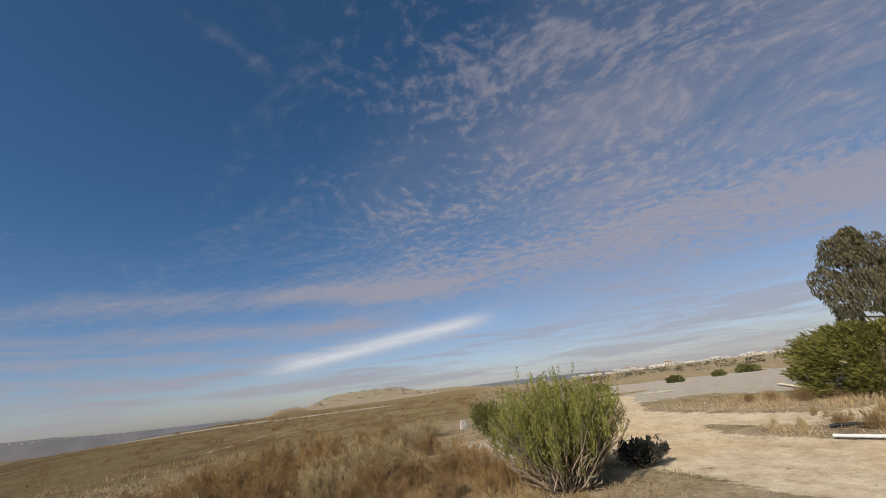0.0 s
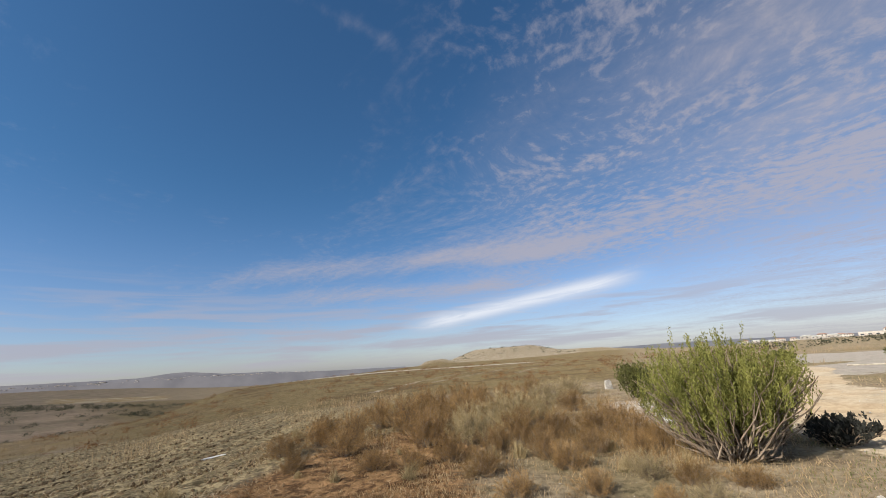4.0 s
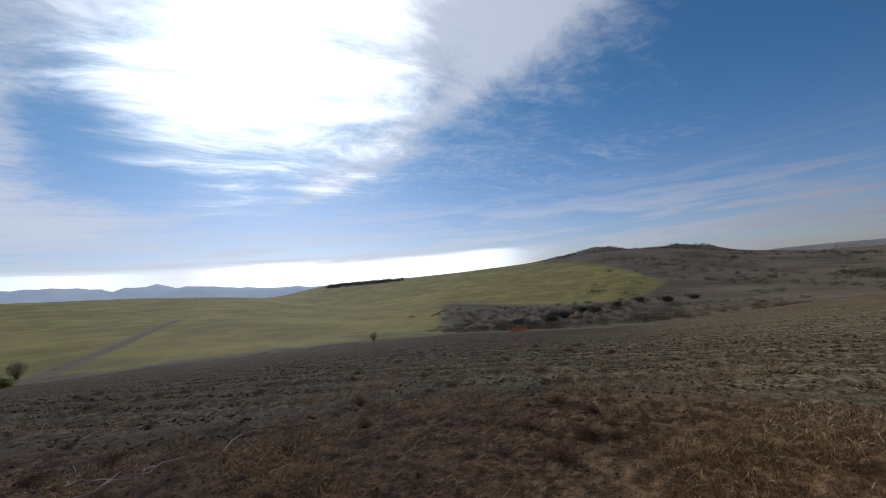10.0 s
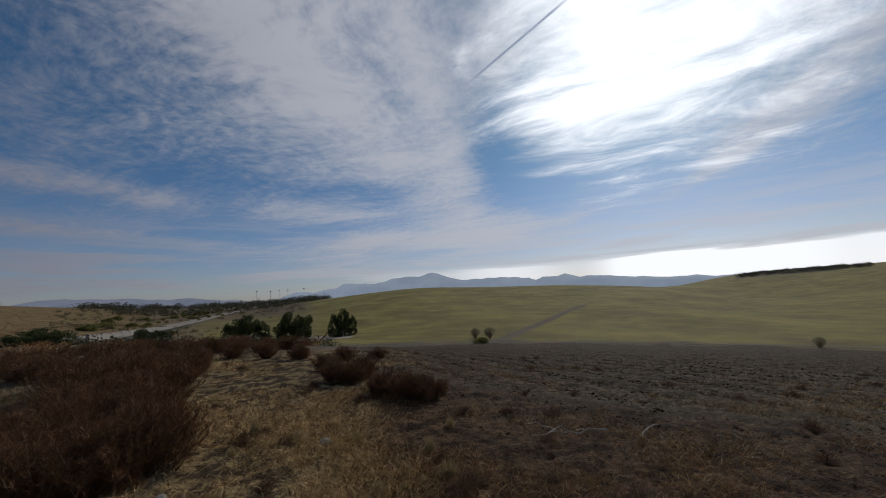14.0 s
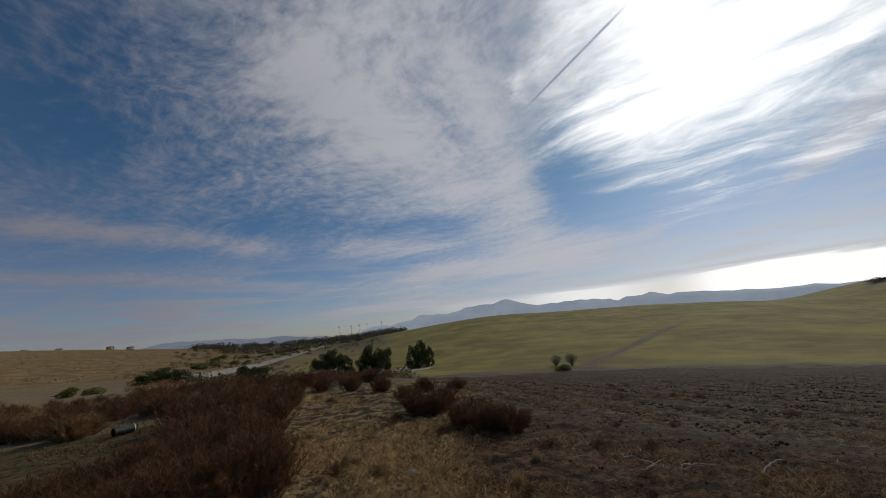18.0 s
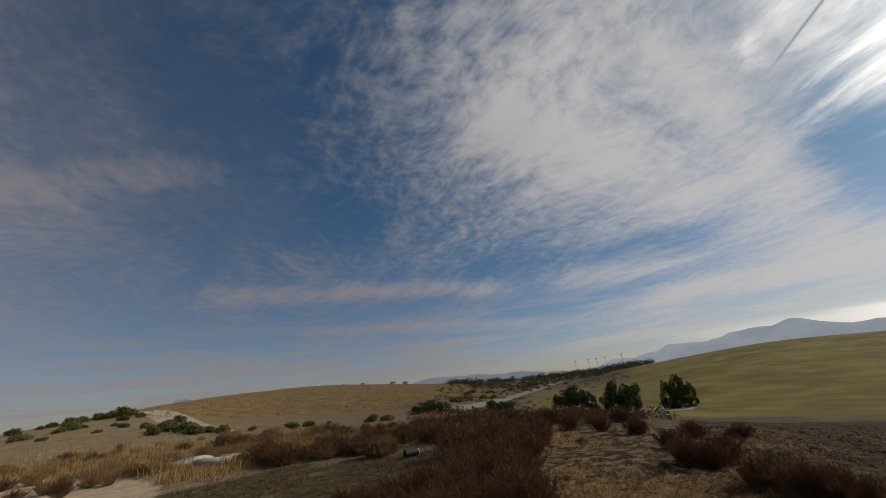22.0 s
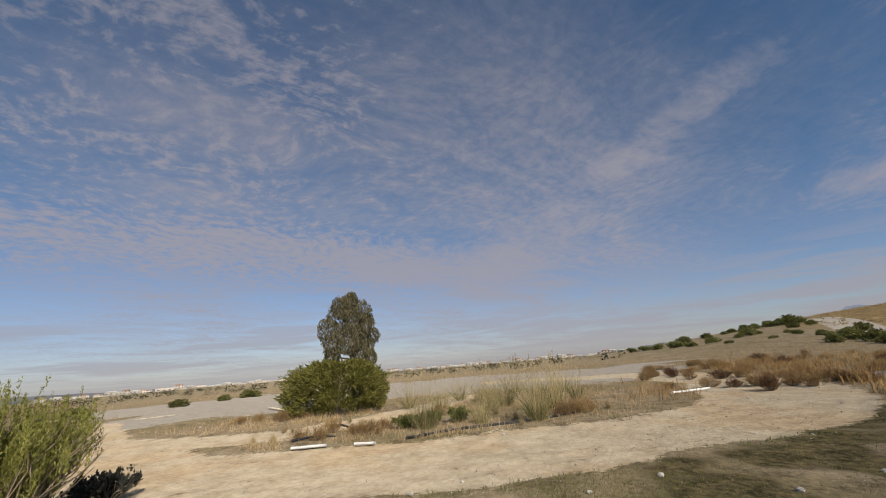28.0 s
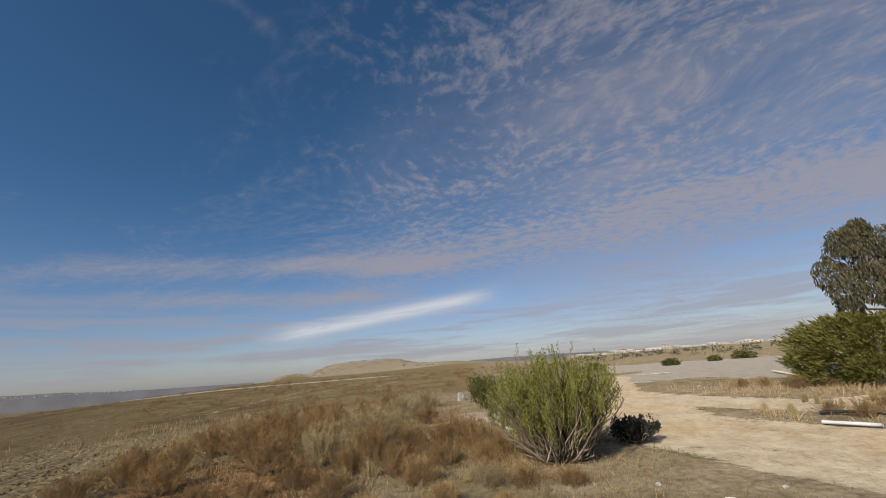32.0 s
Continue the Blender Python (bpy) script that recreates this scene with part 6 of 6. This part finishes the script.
bar("dry_stick", "bleached stick lying on dead grass", "stick", ((154.6, 3.85), (165.4, 3.9)), 0.014, M_WOOD, 0.03, 0.008, 6, 5)
bar("dry_stick", "long brown stick lying on gravel", "stick", ((90.3, 5.5), (97.6, 5.7)), 0.012, M_WOOD, 0.02, 0.006, 6, 6)
bar("dry_stick", "grey stick leaning beside the broom shrub", "stick", ((3.2, 9.8), (7.4, 10.8)), 0.018, M_TWIG, 0.1, 0.01, 6, 7)
bar("dry_stick", "thin pale stick on the field", "stick", ((-149.2, 5.2), (-146.8, 5.9)), 0.010, M_WOOD, 0.05, 0.006, 5, 8)
for k, (lo, hi) in enumerate(((10.4, 12.7), (10.49, 12.79))):
    bar("drain_pipe", "long bent black plastic pipe edging the track", "pipe", ((55.1, lo), (78.7, hi)), 0.028, M_BLACK, seed=9, bend=-0.035)
bar("rubber_strip", "black rubber strip lying in dry grass", "strip", ((45.8, 14.6), (49.0, 12.8)), 0.045, M_BLACK, 0.04, 0.012, 6, 10)
bar("rubber_strip", "ragged black rubber strip beside a white pipe", "strip", ((40.6, 12.4), (46.0, 12.2)), 0.04, M_BLACK, 0.05, 0.012, 6, 11)

for k, (az, r, w, turn) in enumerate(((110.6, 20.4, 1.5, 25), (113.0, 19.6, 1.3, -8), (115.6, 20.2, 1.5, 12))):
    slab = Bag()
    slab.box((0, 0, 0.09), (w, 0.8, 0.2), 0, 0.97)
    ob = new("concrete_slab", slab.mesh("concrete_slab", M_CONCRETE))
    x, y, z = spot(az, r)
    ob.matrix_basis = pose(x, y, z + 0.02, 4 - 5 * k, 3 * k - 2, turn - az)
    tagged(ob, "broken pale concrete slab lying in brown weeds", "slab", "broken concrete slabs")

drum = thing("culvert_pipe", "short black corrugated pipe with a pale rim in brush", "pipe", at=facing(136.2, 13.0, 0.42))
shell, rim = Bag(), Bag()
ridge = np.linspace(-0.45, 0.45, 23)
shell.tube(np.column_stack([ridge, ridge * 0.5, 0.25 + 0 * ridge]), 0.23 + 0.015 * (np.arange(23) % 2), 20, closed=False)
shell.tube(np.column_stack([ridge[::-1], ridge[::-1] * 0.5, 0.25 + 0 * ridge]), 0.205, 20, closed=False)
rim.tube(np.column_stack([[0.45, 0.48], [0.225, 0.24], [0.25, 0.25]]), [0.25, 0.25], 20, closed=False)
part("shell", shell, M_BLACK, drum)
part("rim", rim, M_WHITE, drum, "pale worn rim")

jug = thing("plastic_jug", "white crumpled plastic jug on gravel", "jug", at=facing(30.6, 5.7, 0.62, 0.035) @ Matrix.Rotation(radians(82), 4, "Y"))
body, cap = Bag(), Bag()
body.tube([(0, 0, 0), (0, 0, 0.02), (0.01, 0, 0.14), (0.02, 0, 0.2), (0.03, 0, 0.24)], [0.06, 0.075, 0.07, 0.05, 0.025], 12)
cap.tube([(0.03, 0, 0.24), (0.032, 0, 0.27)], [0.028, 0.026], 10)
part("body", body, M_WHITE, jug)
part("cap", cap, M_STEEL, jug)


def orange_sheet(az, r, w, h, turn, label):
    bag = Bag()
    u, v = np.meshgrid(np.linspace(-w / 2, w / 2, 14), np.linspace(0, h, 4), indexing="ij")
    bend = 0.12 * np.sin(u * 2.1) + 0.08 * np.sin(u * 5 + v)
    for off, order in ((0.0, 1), (0.03, -1)):
        q = [(i * 4 + j, (i + 1) * 4 + j, (i + 1) * 4 + j + 1, i * 4 + j + 1)[::order] for i in range(13) for j in range(3)]
        bag.add(np.stack([u, bend + off, v + 0.05 * np.sin(u * 3)], -1).reshape(-1, 3), quads=q)
    ob = new("orange_barrier", bag.mesh("orange_barrier", M_ORANGE))
    x, y, z = spot(az, r)
    ob.matrix_basis = pose(x, y, z, 0, 0, turn - az)
    tagged(ob, label, "barrier", "orange barriers in the gully")


orange_sheet(-108.6, 62, 2.4, 0.42, 0, "low strip of orange plastic barrier at the field edge")
orange_sheet(-100.2, 108, 2.2, 0.6, 15, "crumpled orange plastic barrier in the gully")
bar("orange_pipe", "long orange plastic pipe on the far bank", "pipe", ((-121.2, 140), (-119.6, 165)), 0.2, M_ORANGE)
bar("orange_pipe", "short orange plastic pipe on the far bank", "pipe", ((-124.6, 142), (-123.6, 143)), 0.18, M_ORANGE)

fence = thing("field_fence", "low wooden post and rail fence near the trees", "fence", at=facing(155.5, 84))
for i in range(9):
    post = Bag()
    post.box((-5 + i * 1.25, 0, 0.55), (0.12, 0.12, 1.5))
    part("post", post, M_WOOD, fence)
for h in (0.55, 1.0):
    rail = Bag()
    rail.box((0, -0.09, h), (10.2, 0.06, 0.12))
    part("rail", rail, M_WOOD, fence)

# loose gravel and clods of soil
OCTA = np.array([(1, 0, 0), (-1, 0, 0), (0, 1, 0), (0, -1, 0), (0, 0, 0.7), (0, 0, -0.7)])
SIDES = np.array([(0, 2, 4), (2, 1, 4), (1, 3, 4), (3, 0, 4), (2, 0, 5), (1, 2, 5), (3, 1, 5), (0, 3, 5)])


def pebbles(name, label, category, mat, n, azs, rs, sizes, power, seed, keep=None):
    """Small uneven lumps lying on the ground."""
    rng = np.random.default_rng(seed)
    az, r = np.radians(true_az(rng.uniform(azs[0], azs[1], n))), np.exp(rng.uniform(math.log(rs[0]), math.log(rs[1]), n))
    x, y = r * np.sin(az), r * np.cos(az)
    s = (sizes[0] + (sizes[1] - sizes[0]) * rng.uniform(0, 1, n) ** power) * np.clip(r / 9, 1.0, 1.5)
    good = np.ones(n, bool) if keep is None else keep(x, y, r) > rng.uniform(0, 1, n)
    x, y, s = x[good], y[good], s[good]
    n = len(x)
    v = OCTA[None] * s[:, None, None] * rng.uniform(0.6, 1.4, (n, 6, 1)) + np.stack([x, y, ground_z(x, y) + s * 0.3 - 0.015], 1)[:, None]
    bag = Bag()
    bag.add(v.reshape(-1, 3), tris=(np.arange(n)[:, None, None] * 6 + SIDES[None]).reshape(-1, 3))
    tagged(new(name, bag.mesh(name, mat)), label, category, kind="stuff")


pebbles("gravel", "loose pale gravel on the dirt track", "gravel", M_STONE, 6000, (-6, 128), (2.8, 18), (0.005, 0.022), 5, 77)
pebbles("soil_clods", "crumbled brown clods of tilled soil", "soil", M_CLOD, 120000, (170, 342), (4.2, 58), (0.006, 0.042), 3.0, 78, in_field)
pebbles("soil_clods", "small brown crumbs of soil in dead grass", "soil", M_CLOD, 14000, (120, 352), (2.4, 9), (0.006, 0.03), 3, 79, not_field)
